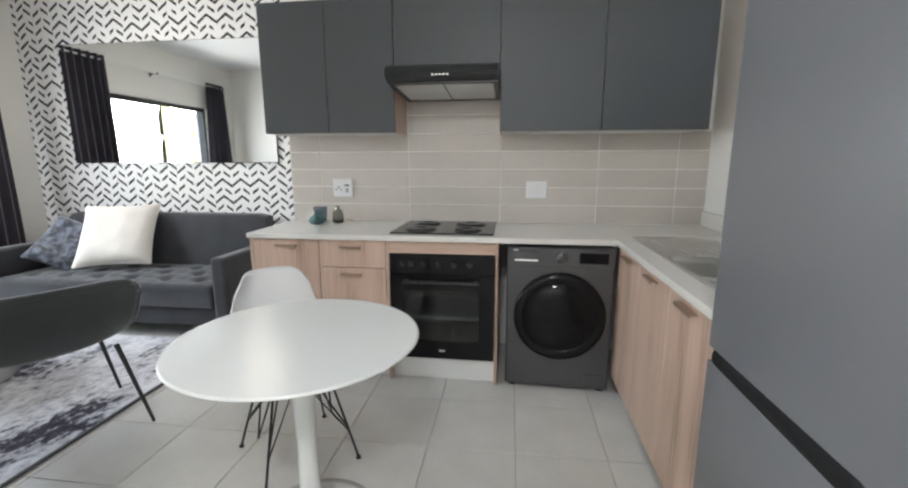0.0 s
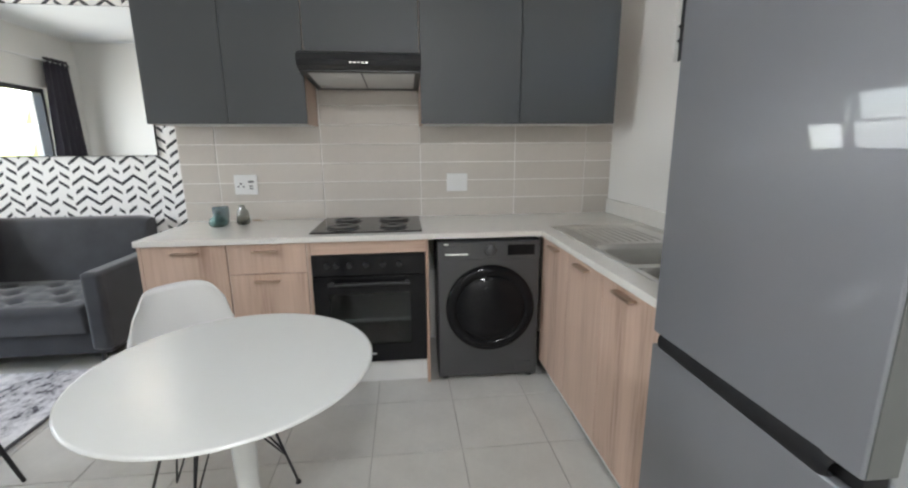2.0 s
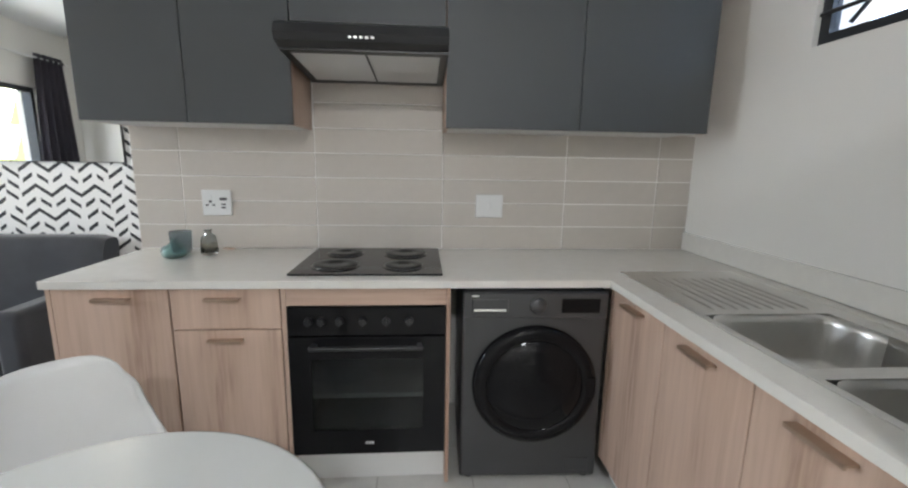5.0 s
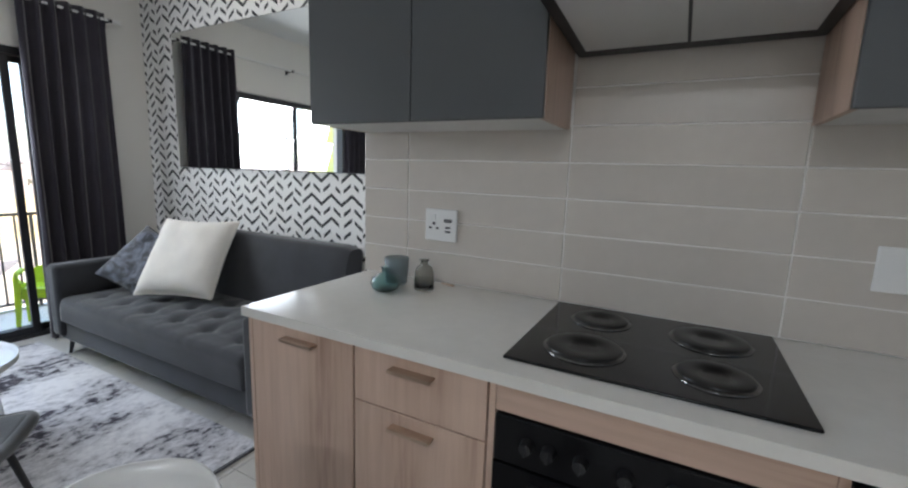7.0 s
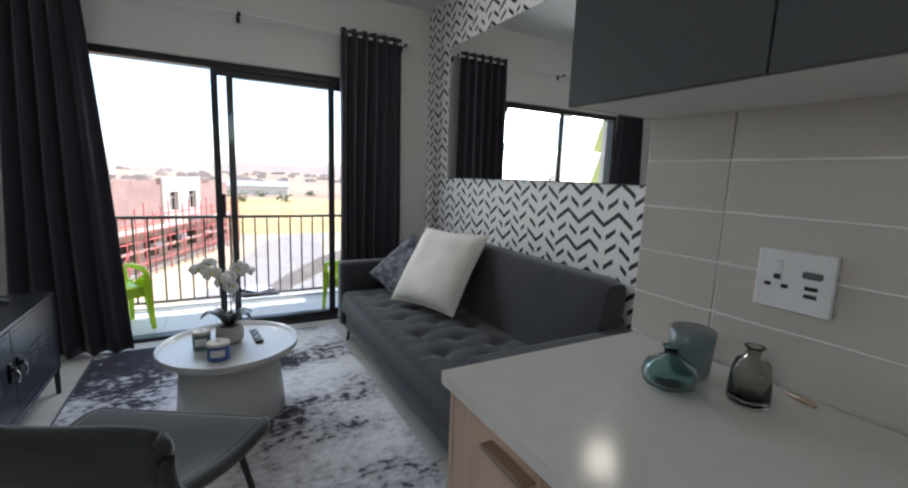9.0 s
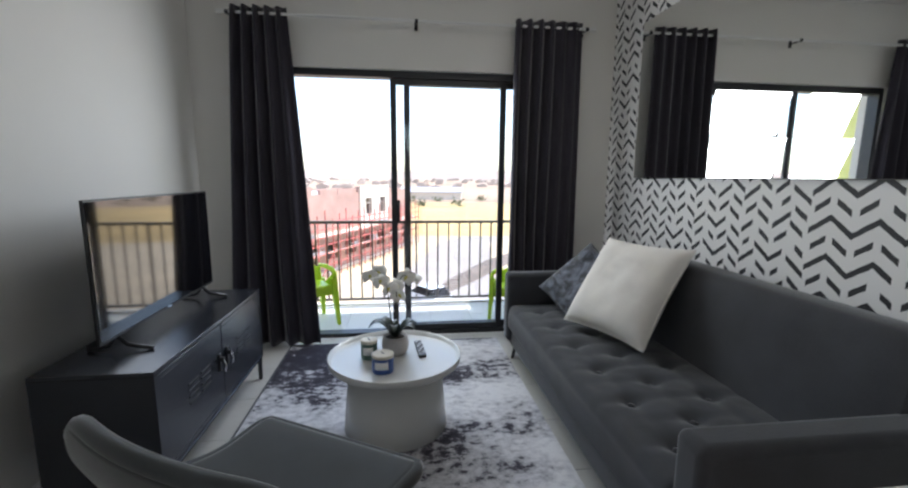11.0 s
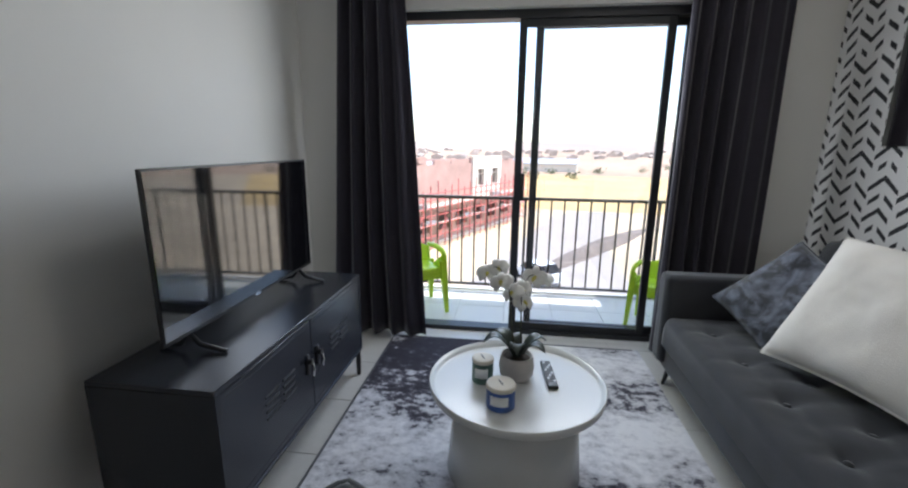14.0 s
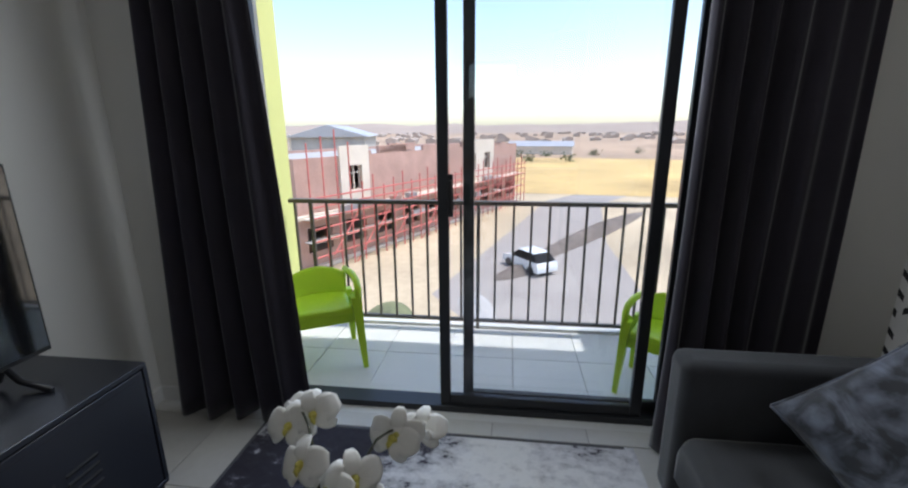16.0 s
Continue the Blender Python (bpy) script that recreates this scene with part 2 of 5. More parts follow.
TRIM = mat("plate_trim", (0.14, 0.14, 0.14), 0.12, 1.0, bump=0.0)
FRSIDE = mat("fridge_side", (0.22, 0.23, 0.24), 0.4, 0.3, vary=0.04)
WASH = mat("washer_grey", (0.09, 0.09, 0.094), 0.33, 0.6, vary=0.05, bump=0.01)
PLASTIC = mat("white_plastic", (0.76, 0.76, 0.75), 0.3, vary=0.02, bump=0.0)
TABLE = mat("white_lacquer", (0.64, 0.65, 0.635), 0.25, vary=0.02, bump=0.0)
SOFA = mat("grey_velvet", (0.050, 0.052, 0.058), 0.85, vary=0.25, scale=6, fine=220, bump=0.25, spec=0.2, sheen=0.35)
CHAIRF = mat("dark_velvet", (0.050, 0.054, 0.056), 0.8, vary=0.25, scale=8, fine=300, bump=0.15, spec=0.25, sheen=0.6)
PIPING = mat("piping", (0.15, 0.15, 0.15), 0.8)
CUSHW = mat("cream_cotton", (0.76, 0.73, 0.69), 0.9, vary=0.06, scale=10, fine=260, bump=0.3, spec=0.15)
CUSHB = mat("marbled_velvet", (0.085, 0.095, 0.13), 0.7, vary=0.75, scale=7, fine=22, bump=0.2, sheen=0.5)
for k_ in nodes_of(CUSHB)[0]:
    if k_.type == "TEX_NOISE" and k_.inputs["Scale"].default_value < 20:
        k_.inputs["Distortion"].default_value = 2.2
    if k_.type == "VALTORGB":
        k_.color_ramp.elements[0].position, k_.color_ramp.elements[1].position = 0.58, 0.86
        k_.color_ramp.elements[0].color, k_.color_ramp.elements[1].color = (0.020, 0.023, 0.032, 1), (0.17, 0.19, 0.25, 1)
CURT = mat("curtain_charcoal", (0.042, 0.038, 0.049), 0.85, vary=0.2, scale=4, fine=350, bump=0.15, spec=0.15, sheen=0.4)
LOCKER = mat("locker_steel", (0.028, 0.031, 0.040), 0.25, 0.2, vary=0.06, fine=250, bump=0.03)
SCREEN = mat("tv_screen", (0.004, 0.004, 0.005), 0.05, vary=0.0, bump=0.0, spec=1.0, coat=0.6)
TVB = mat("tv_plastic", (0.012, 0.012, 0.013), 0.35)
RUG = rug_mat("distressed_rug")
RUGE = mat("rug_binding", (0.10, 0.10, 0.11), 0.9)
ALU = mat("charcoal_aluminium", (0.035, 0.037, 0.042), 0.4, 0.3, vary=0.06)
PANE = glass("pane_glass")
TEAL = glass("teal_glass", (0.50, 0.70, 0.70), 0.03)
SMOKE = glass("smoked_glass", (0.62, 0.62, 0.58), 0.04)
RIBBED = mat("grey_blue_glass", (0.20, 0.27, 0.29), 0.08, vary=0.1, bump=0.0)
nodes_of(RIBBED)[2].inputs["Alpha"].default_value = 0.5
LIME = mat("lime_plastic", (0.50, 0.72, 0.02), 0.35, vary=0.05, bump=0.01)
LIMEW = mat("lime_plaster", (0.70, 0.72, 0.28), 0.85, vary=0.05, scale=2, fine=120, bump=0.15)
BTILE = mat("balcony_tile", (0.62, 0.62, 0.60), 0.5, vary=0.05, rnd=0.03)
RAILM = mat("rail_paint", (0.10, 0.085, 0.075), 0.45, 0.3)
PETAL = mat("orchid_petal", (0.80, 0.79, 0.76), 0.55, vary=0.08, scale=20)
PETALC = mat("orchid_centre", (0.62, 0.55, 0.12), 0.6)
LEAF = mat("orchid_leaf", (0.022, 0.034, 0.026), 0.4, vary=0.3, scale=12)
STEM = mat("orchid_stem", (0.045, 0.05, 0.025), 0.5)
POT = mat("stone_pot", (0.50, 0.47, 0.45), 0.7, vary=0.1, scale=20)
SOIL = mat("bark_soil", (0.05, 0.035, 0.025), 0.95, vary=0.4, fine=90, bump=0.8)
CANG = mat("candle_green_label", (0.10, 0.18, 0.15), 0.4, vary=0.25, scale=40)
CANB = mat("candle_blue_label", (0.04, 0.10, 0.32), 0.35, vary=0.5, scale=35)
WAX = mat("candle_lid", (0.66, 0.61, 0.52), 0.6)
MIRROR = mat("mirror_silver", (0.90, 0.91, 0.90), 0.015, 1.0, vary=0.0, bump=0.0)
SHADE = mat("lamp_glass", (0.85, 0.83, 0.78), 0.4)
n_, l_, p_ = nodes_of(SHADE)
p_.inputs["Emission Color"].default_value = (1.0, 0.90, 0.76, 1)
p_.inputs["Emission Strength"].default_value = LAMP
# Glow of the added passage lamp, set to brighten the kitchen.
SHADE2 = mat("passage_fill_glass", (0.85, 0.84, 0.82), 0.4)
n_, l_, p_ = nodes_of(SHADE2)
p_.inputs["Emission Color"].default_value = (0.96, 0.98, 1.0, 1)
p_.inputs["Emission Strength"].default_value = PASSAGE_FILL


# ---- building blocks ----
class Geo:
    """Collects faces of simple solids into one mesh."""

    def __init__(self):
        self.v, self.f, self.smooth = [], [], []

    def add(self, verts, faces, smooth=False):
        k = len(self.v)
        self.v += [tuple(p) for p in verts]
        self.f += [tuple(i + k for i in q) for q in faces]
        self.smooth += [smooth] * len(faces)
        return self

    def box(self, x0, x1, y0, y1, z0, z1, b=0.0, seg=2):
        bm = bmesh.new()
        bmesh.ops.create_cube(bm, size=1.0)
        for p in bm.verts:
            p.co = Vector(((x0 + x1) / 2 + p.co.x * (x1 - x0), (y0 + y1) / 2 + p.co.y * (y1 - y0), (z0 + z1) / 2 + p.co.z * (z1 - z0)))
        if b:
            bmesh.ops.bevel(bm, geom=list(bm.edges), offset=b, segments=seg, affect="EDGES", profile=0.5)
        bm.verts.index_update()
        for q in bm.faces:
            q.normal_update()
        k = len(self.v)
        self.v += [tuple(p.co) for p in bm.verts]
        for q in bm.faces:
            self.f.append(tuple(p.index + k for p in q.verts))
            self.smooth.append(bool(b) and seg > 1 and max(abs(c) for c in q.normal) < 0.999)
        bm.free()
        return self

    def cyl(self, p, q, r0, r1=None, n=16, caps=True):
        p, q = Vector(p), Vector(q)
        r1 = r0 if r1 is None else r1
        turn = (q - p).to_track_quat("Z", "Y").to_matrix()
        ring = [turn @ Vector((math.cos(2 * math.pi * i / n), math.sin(2 * math.pi * i / n), 0)) for i in range(n)]
        self.add([p + r0 * d for d in ring] + [q + r1 * d for d in ring], [(i, (i + 1) % n, n + (i + 1) % n, n + i) for i in range(n)], True)
        if caps:
            self.add([p + r0 * d for d in ring], [tuple(range(n))[::-1]])
            self.add([q + r1 * d for d in ring], [tuple(range(n))])
        return self

    def lathe(self, prof, n=32, at=(0, 0, 0), rib=0.0, ribs=0):
        a = Vector(at)
        vs = []
        for r, z in prof:
            for i in range(n):
                t = 2 * math.pi * i / n
                k = r * (1 + rib * math.cos(ribs * t)) if ribs else r
                vs.append(a + Vector((k * math.cos(t), k * math.sin(t), z)))
        fs = [(j * n + i, j * n + (i + 1) % n, (j + 1) * n + (i + 1) % n, (j + 1) * n + i) for j in range(len(prof) - 1) for i in range(n)]
        return self.add(vs, fs, True)

    def tube(self, path, r, n=8):
        pts = [Vector(p) for p in path]
        rs = r if isinstance(r, (list, tuple)) else [r] * len(pts)
        vs = []
        for i, p in enumerate(pts):
            d = (pts[min(i + 1, len(pts) - 1)] - pts[max(i - 1, 0)]).normalized()
            turn = d.to_track_quat("Z", "Y").to_matrix()
            vs += [p + rs[i] * (turn @ Vector((math.cos(2 * math.pi * k / n), math.sin(2 * math.pi * k / n), 0))) for k in range(n)]
        m = len(pts)
        fs = [(j * n + k, j * n + (k + 1) % n, (j + 1) * n + (k + 1) % n, (j + 1) * n + k) for j in range(m - 1) for k in range(n)]
        fs += [tuple(range(n))[::-1], tuple((m - 1) * n + k for k in range(n))]
        return self.add(vs, fs, True)

    def sheet(self, fn, nu, nv, closed_u=False):
        vs = [fn(i / nu, j / nv) for j in range(nv + 1) for i in range(nu + 1)]
        w = nu + 1
        return self.add(vs, [(j * w + i, j * w + i + 1, (j + 1) * w + i + 1, (j + 1) * w + i) for j in range(nv) for i in range(nu)], True)

    def mesh(self, name):
        me = bpy.data.meshes.new(name)
        me.from_pydata(self.v, [], self.f)
        me.polygons.foreach_set("use_smooth", self.smooth)
        me.update()
        return me


def part(name, g, material, parent=None, label="", bevel=0.0, solid=0.0, at=None):
    """Links collected geometry as one mesh object under a thing or part."""
    ob = new(name, g.mesh(name))
    ob.data.materials.append(material)
    if parent:
        ob.parent = parent
    if at is not None:
        ob.matrix_basis = at
    if solid:
        s = ob.modifiers.new("thick", "SOLIDIFY")
        s.thickness, s.offset = solid, 0
    if label:
        ob["label"] = label
    return ob


def thing(name, at, label, category, group="", kind=""):
    ob = new(name)
    ob.empty_display_size = 0.1
    ob.matrix_basis = at if isinstance(at, Matrix) else pose(*at)
    return tagged(ob, label, category, group, kind)


def structure(name, g, material, label, category, solid=0.0):
    ob = part(name, g, material, solid=solid)
    return tagged(ob, label, category, kind="structure")


def ring_frame(x0, x1, z0, z1, a0, a1, c0, c1, y0, y1):
    """A rectangular plate with one rectangular opening, as one solid."""
    q = [(x0, z0), (x1, z0), (x1, z1), (x0, z1), (a0, c0), (a1, c0), (a1, c1), (a0, c1)]
    vs = [(x, y0, z) for x, z in q] + [(x, y1, z) for x, z in q]
    fs = [(i, (i + 1) % 4, 4 + (i + 1) % 4, 4 + i) for i in range(4)]
    fs += [tuple(8 + k for k in f[::-1]) for f in fs]
    fs += [(i, 8 + i, 8 + (i + 1) % 4, (i + 1) % 4) for i in range(4)] + [(4 + i, 4 + (i + 1) % 4, 12 + (i + 1) % 4, 12 + i) for i in range(4)]
    return Geo().add(vs, fs)


def B(*a, **k):
    return Geo().box(*a, **k)


# ---- plan ----
XW, XR = -4.0, 1.83          # window wall, wall behind the sink
YK, YP, YT = 3.335, 4.05, 0.87  # tiled kitchen wall, wallpapered wall, television wall
XE = -1.02                   # end of the tiled wall
HC = 2.78                    # ceiling
DY0, DY1, DZ = 1.46, 3.36, 2.11  # sliding door opening

# ---- walls, ceiling ----
structure("wall_kitchen", B(XE, XR + 0.25, YK + 0.012, YK + 0.25, 0, HC), WALL, "plain off-white painted wall behind the kitchen counter", "wall")
structure("wall_return", B(XE, XE + 0.2, YK + 0.25, YP + 0.2, 0, HC), WALL, "off-white painted wall return beside the sofa", "wall")
structure("wall_papered", B(XW - 0.25, XE, YP, YP + 0.2, 0, HC), PAPER, "white wallpaper with black broken zigzag brush strokes behind sofa", "wall")
structure("wall_tv", B(XW - 0.25, -0.72, YT - 0.15, YT, 0, HC), WALL, "plain grey-white painted wall behind the television", "wall")
structure("wall_passage", B(-0.72, -0.57, -1.6, YT, 0, HC), WALL, "plain off-white painted passage wall", "wall")
structure("wall_back", B(-0.72, XR + 0.25, -1.75, -1.6, 0, HC), WALL, "plain off-white painted wall closing the passage", "wall")
g = Geo()
KY0, KY1, KZ0, KZ1 = 1.84, 2.70, 1.79, 2.41
g.box(XR, XR + 0.22, -1.6, KY0, 0, HC).box(XR, XR + 0.22, KY1, YK + 0.012, 0, HC).box(XR, XR + 0.22, KY0, KY1, 0, KZ0).box(XR, XR + 0.22, KY0, KY1, KZ1, HC)
structure("wall_sink", g, WALL, "off-white painted wall above the sink with high window", "wall")
g = Geo()
g.box(XW - 0.25, XW, YT, DY0, 0, HC).box(XW - 0.25, XW, DY1, YP, 0, HC).box(XW - 0.25, XW, DY0, DY1, DZ, HC)
structure("wall_window", g, WALL, "cream painted wall around the balcony sliding door", "wall")
structure("ceiling", B(XW - 0.25, XR + 0.25, -1.75, YP + 0.2, HC, HC + 0.15), CEIL, "plain white painted ceiling", "ceiling")
base = structure("floor", B(XW - 0.25, XR + 0.25, -1.75, YP + 0.2, -0.2, -0.005), GROUT, "large light beige ceramic floor tiles with grey joints", "floor")
g = Geo()
g.box(XW, -0.72, YT, YT + 0.014, 0, 0.07).box(XE - 0.014, XE, YK + 0.25, YP, 0, 0.07).box(XW, XE - 0.014, YP - 0.014, YP, 0, 0.07).box(XW, XW + 0.014, YT + 0.014, DY0 - 0.02, 0, 0.07)
structure("baseboard", g, PLASTIC, "low white painted skirting board along the walls", "skirting board")

# ---- sliding door to the balcony ----
door = thing("door_1", (XW - 0.10, 0, 0), "charcoal aluminium sliding balcony door with two clear glass panels", "sliding door", kind="structure")
D0, D1 = DY0, DY1
g = Geo().box(-0.05, 0.05, D0, D0 + 0.04, 0.0, DZ).box(-0.05, 0.05, D1 - 0.04, D1, 0, DZ).box(-0.05, 0.05, D0 + 0.04, D1 - 0.04, DZ - 0.05, DZ).box(-0.05, 0.05, D0 + 0.04, D1 - 0.04, 0, 0.03)
part("door_frame", g, ALU, door)


def panel(name, y0, y1, x, grip):
    z0, z1 = 0.032, DZ - 0.052
    s = 0.047
    gg = Geo().box(x - 0.016, x + 0.016, y0, y0 + s, z0, z1, 0.003, 1).box(x - 0.016, x + 0.016, y1 - s, y1, z0, z1, 0.003, 1)
    gg.box(x - 0.016, x + 0.016, y0 + s, y1 - s, z0, z0 + 0.05, 0.003, 1).box(x - 0.016, x + 0.016, y0 + s, y1 - s, z1 - 0.045, z1, 0.003, 1)
    p = part(name, gg, ALU, door)
    pane = part("pane", B(x - 0.003, x + 0.003, y0 + s - 0.005, y1 - s + 0.005, z0 + 0.045, z1 - 0.04), PANE, p)
    pane.visible_shadow = False
    if grip:
        part("handle", Geo().box(x + 0.016, x + 0.028, grip - 0.014, grip + 0.012, 0.945, 1.125, 0.004).box(x + 0.028, x + 0.042, grip - 0.008, grip + 0.008, 0.97, 1.10, 0.004), BLACKM, p, "black pull handle")
    return p


panel("fixed_panel", 2.385, D1 - 0.042, -0.026, None)
panel("sliding_panel", 2.280, 3.198, 0.020, 2.336)
structure("door_sill", B(XW - 0.25, XW, D0, D1, -0.02, -0.002), BTILE, "pale door threshold", "door sill")

# ---- high kitchen window ----
kw = thing("window_1", (XR + 0.045, 0, 0), "small high window with dark aluminium frame above sink", "window", kind="structure")
g = Geo().box(-0.02, 0.02, KY0, KY0 + 0.04, KZ0, KZ1).box(-0.02, 0.02, KY1 - 0.04, KY1, KZ0, KZ1).box(-0.02, 0.02, KY0 + 0.04, KY1 - 0.04, KZ0, KZ0 + 0.04).box(-0.02, 0.02, KY0 + 0.04, KY1 - 0.04, KZ1 - 0.04, KZ1).box(-0.015, 0.015, KY0 + 0.04, KY1 - 0.04, 2.06, 2.09).box(-0.014, 0.014, 2.27, 2.305, KZ0 + 0.04, KZ1 - 0.04)
part("window_frame", g, ALU, kw)
for z in (1.90, 1.97, 2.14, 2.21, 2.28, 2.35):
    part("burglar_bar", Geo().cyl((-0.03, KY0 + 0.01, z), (-0.03, KY1 - 0.01, z), 0.008, n=8), BLACKM, kw)
for a, b in ((KY0 + 0.04, 2.27), (2.305, KY1 - 0.04)):
    for c, d in ((KZ0 + 0.04, 2.06), (2.09, KZ1 - 0.04)):
        part("pane", B(-0.003, 0.003, a, b, c, d), PANE, kw).visible_shadow = False
    part("window_stay", Geo().tube([(0.03, b - 0.03, 1.86), (0.05, b - 0.10, 1.95), (0.03, b - 0.19, 2.05)], 0.008, 6), BLACKM, kw)

# ---- kitchen: base units ----
Y0 = 2.722  # front of the doors


def handle(parent, x, y, z, length=0.13, along="x"):
    gg = Geo()
    h = length / 2
    if along == "x":
        gg.box(x - h, x + h, y - 0.026, y, z - 0.003, z + 0.003, 0.001, 1).box(x - h, x + h, y - 0.030, y - 0.025, z - 0.007, z + 0.003, 0.001, 1)
    else:
        gg.box(x - 0.026, x, y - h, y + h, z - 0.003, z + 0.003, 0.001, 1).box(x - 0.030, x - 0.025, y - h, y + h, z - 0.008, z + 0.003, 0.001, 1)
    return part("handle", gg, BRONZE, parent, "slim brushed bronze edge pull")


def carcass(x0, x1, y0, y1, z0, z1, t=0.016):
    return Geo().box(x0, x0 + t, y0, y1, z0, z1).box(x1 - t, x1, y0, y1, z0, z1).box(x0 + t, x1 - t, y0, y1, z0, z0 + t).box(x0 + t, x1 - t, y1 - t, y1, z0 + t, z1).box(x0 + t, x1 - t, y0, y1 - t, z1 - t, z1)


u = thing("base_cabinet", (0, 0, 0), "light oak base cabinet with single door beside sofa", "cabinet", "base cabinets")
part("carcass", carcass(-0.978, -0.560, Y0 + 0.02, YK, 0.12, 0.868), CARC, u)
part("end_panel", B(-0.996, -0.980, Y0, YK, 0.0, 0.868), WOOD, u)
part("plinth", B(-0.978, -0.558, Y0 + 0.06, Y0 + 0.075, 0, 0.118), PLASTIC, u, "white plinth")
d = part("door", B(-0.978, -0.562, Y0, Y0 + 0.018, 0.122, 0.864, 0.0015, 1), WOOD, u)
handle(d, -0.76, Y0, 0.828)
u = thing("drawer_cabinet", (0, 0, 0), "light oak base cabinet with drawer above door", "cabinet", "base cabinets")
part("carcass", carcass(-0.556, -0.150, Y0 + 0.02, YK, 0.12, 0.868), CARC, u)
part("plinth", B(-0.556, -0.148, Y0 + 0.06, Y0 + 0.075, 0, 0.118), PLASTIC, u, "white plinth")
d = part("drawer", B(-0.555, -0.152, Y0, Y0 + 0.018, 0.703, 0.864, 0.0015, 1), WOOD, u)
handle(d, -0.36, Y0, 0.828)
d = part("door", B(-0.555, -0.152, Y0, Y0 + 0.018, 0.122, 0.699, 0.0015, 1), WOOD, u)
handle(d, -0.36, Y0, 0.662)

u = thing("oven_housing", (0, 0, 0), "light oak oven housing with white plinth", "cabinet", "base cabinets")
part("side_panel", B(-0.146, -0.130, Y0, YK, 0.0, 0.868), WOOD, u)
part("side_panel", B(0.492, 0.508, Y0, YK, 0.0, 0.868), WOOD, u)
part("top_rail", B(-0.129, 0.491, Y0, Y0 + 0.018, 0.795, 0.866, 0.0015, 1), WOODH, u)
part("shelf", B(-0.129, 0.491, Y0 + 0.02, YK, 0.135, 0.151), CARC, u)
part("plinth", B(-0.129, 0.491, Y0 + 0.05, Y0 + 0.065, 0, 0.133), PLASTIC, u, "white plinth")

ov = thing("oven", (0, 0, 0), "black built-in oven with glass door and control knobs", "oven")
part("body", carcass(-0.125, 0.487, Y0 + 0.02, YK - 0.05, 0.153, 0.79), mat("oven_enamel", (0.055, 0.055, 0.058), 0.35, vary=0.1), ov)
part("control_panel", B(-0.127, 0.489, Y0 - 0.006, Y0 + 0.018, 0.672, 0.790, 0.003, 1), BLACKG, ov)
for k in range(6):
    x = (-0.045, 0.005, 0.075, 0.165, 0.255, 0.345)[k]
    part("knob", Geo().cyl((x, Y0 - 0.006, 0.735), (x, Y0 - 0.030, 0.735), 0.017, 0.014, 14).box(x - 0.003, x + 0.003, Y0 - 0.034, Y0 - 0.006, 0.720, 0.750), BLACKM, ov)
dr = part("door", ring_frame(-0.127, 0.489, 0.155, 0.668, -0.045, 0.400, 0.262, 0.575, Y0 - 0.008, Y0 + 0.018), BLACKG, ov)
part("window", B(-0.045, 0.400, Y0 - 0.006, Y0 + 0.002, 0.262, 0.575), glass("oven_glass", (0.22, 0.25, 0.25)), dr, "tinted glass window").visible_shadow = False
part("handle", Geo().cyl((-0.04, Y0 - 0.045, 0.635), (0.40, Y0 - 0.045, 0.635), 0.009).box(-0.035, -0.015, Y0 - 0.045, Y0 - 0.006, 0.628, 0.642).box(0.375, 0.395, Y0 - 0.045, Y0 - 0.006, 0.628, 0.642), BLACKM, dr, "black bar handle")
part("baking_tray", Geo().box(-0.10, 0.46, Y0 + 0.035, YK - 0.12, 0.392, 0.396).box(-0.10, 0.46, Y0 + 0.030, Y0 + 0.035, 0.388, 0.408), STEEL, ov, "steel baking tray")
for k in range(3):
    part("badge", B(0.165 + 0.012 * k, 0.174 + 0.012 * k, Y0 - 0.0095, Y0 - 0.008, 0.20, 0.210), PLASTIC, ov)

wm = thing("washing_machine", Matrix.Translation((0.548, 2.722, 0)) @ pose(0, 0, 0, 0, 0, -2.0) @ Matrix.Translation((-0.540, -2.722, 0)), "dark grey front-loading washing machine with black round door", "washing machine")
part("body", Geo().box(0.548, 1.138, Y0 + 0.004, YK - 0.03, 0.02, 0.852, 0.012), WASH, wm)
for x in (0.59, 1.10):
    for y in (Y0 + 0.05, YK - 0.09):
        part("foot", Geo().cyl((x, y, 0), (x, y, 0.022), 0.02), BLACKM, wm)
part("fascia", B(0.552, 1.134, Y0 - 0.004, Y0 + 0.006, 0.742, 0.846, 0.003, 1), WASH, wm)
dd = part("drawer", B(0.585, 0.730, Y0 - 0.010, Y0 - 0.002, 0.765, 0.822, 0.004), WASH, wm)
part("drawer_grip", B(0.592, 0.722, Y0 - 0.0125, Y0 - 0.008, 0.770, 0.782, 0.002, 1), CHROME, dd, "chrome drawer grip")
part("dial", Geo().lathe([(0.0, 0.02), (0.026, 0.02), (0.030, 0.015), (0.031, 0.0)], 24), WASH, wm, at=Matrix.Translation((0.848, Y0 - 0.004, 0.795)) @ pose(0, 0, 0, 90, 0, 0))
part("dial_ring", Geo().lathe([(0.031, 0.003), (0.034, 0.003), (0.034, 0.0)], 24), TRIM, wm, at=Matrix.Translation((0.848, Y0 - 0.004, 0.795)) @ pose(0, 0, 0, 90, 0, 0))
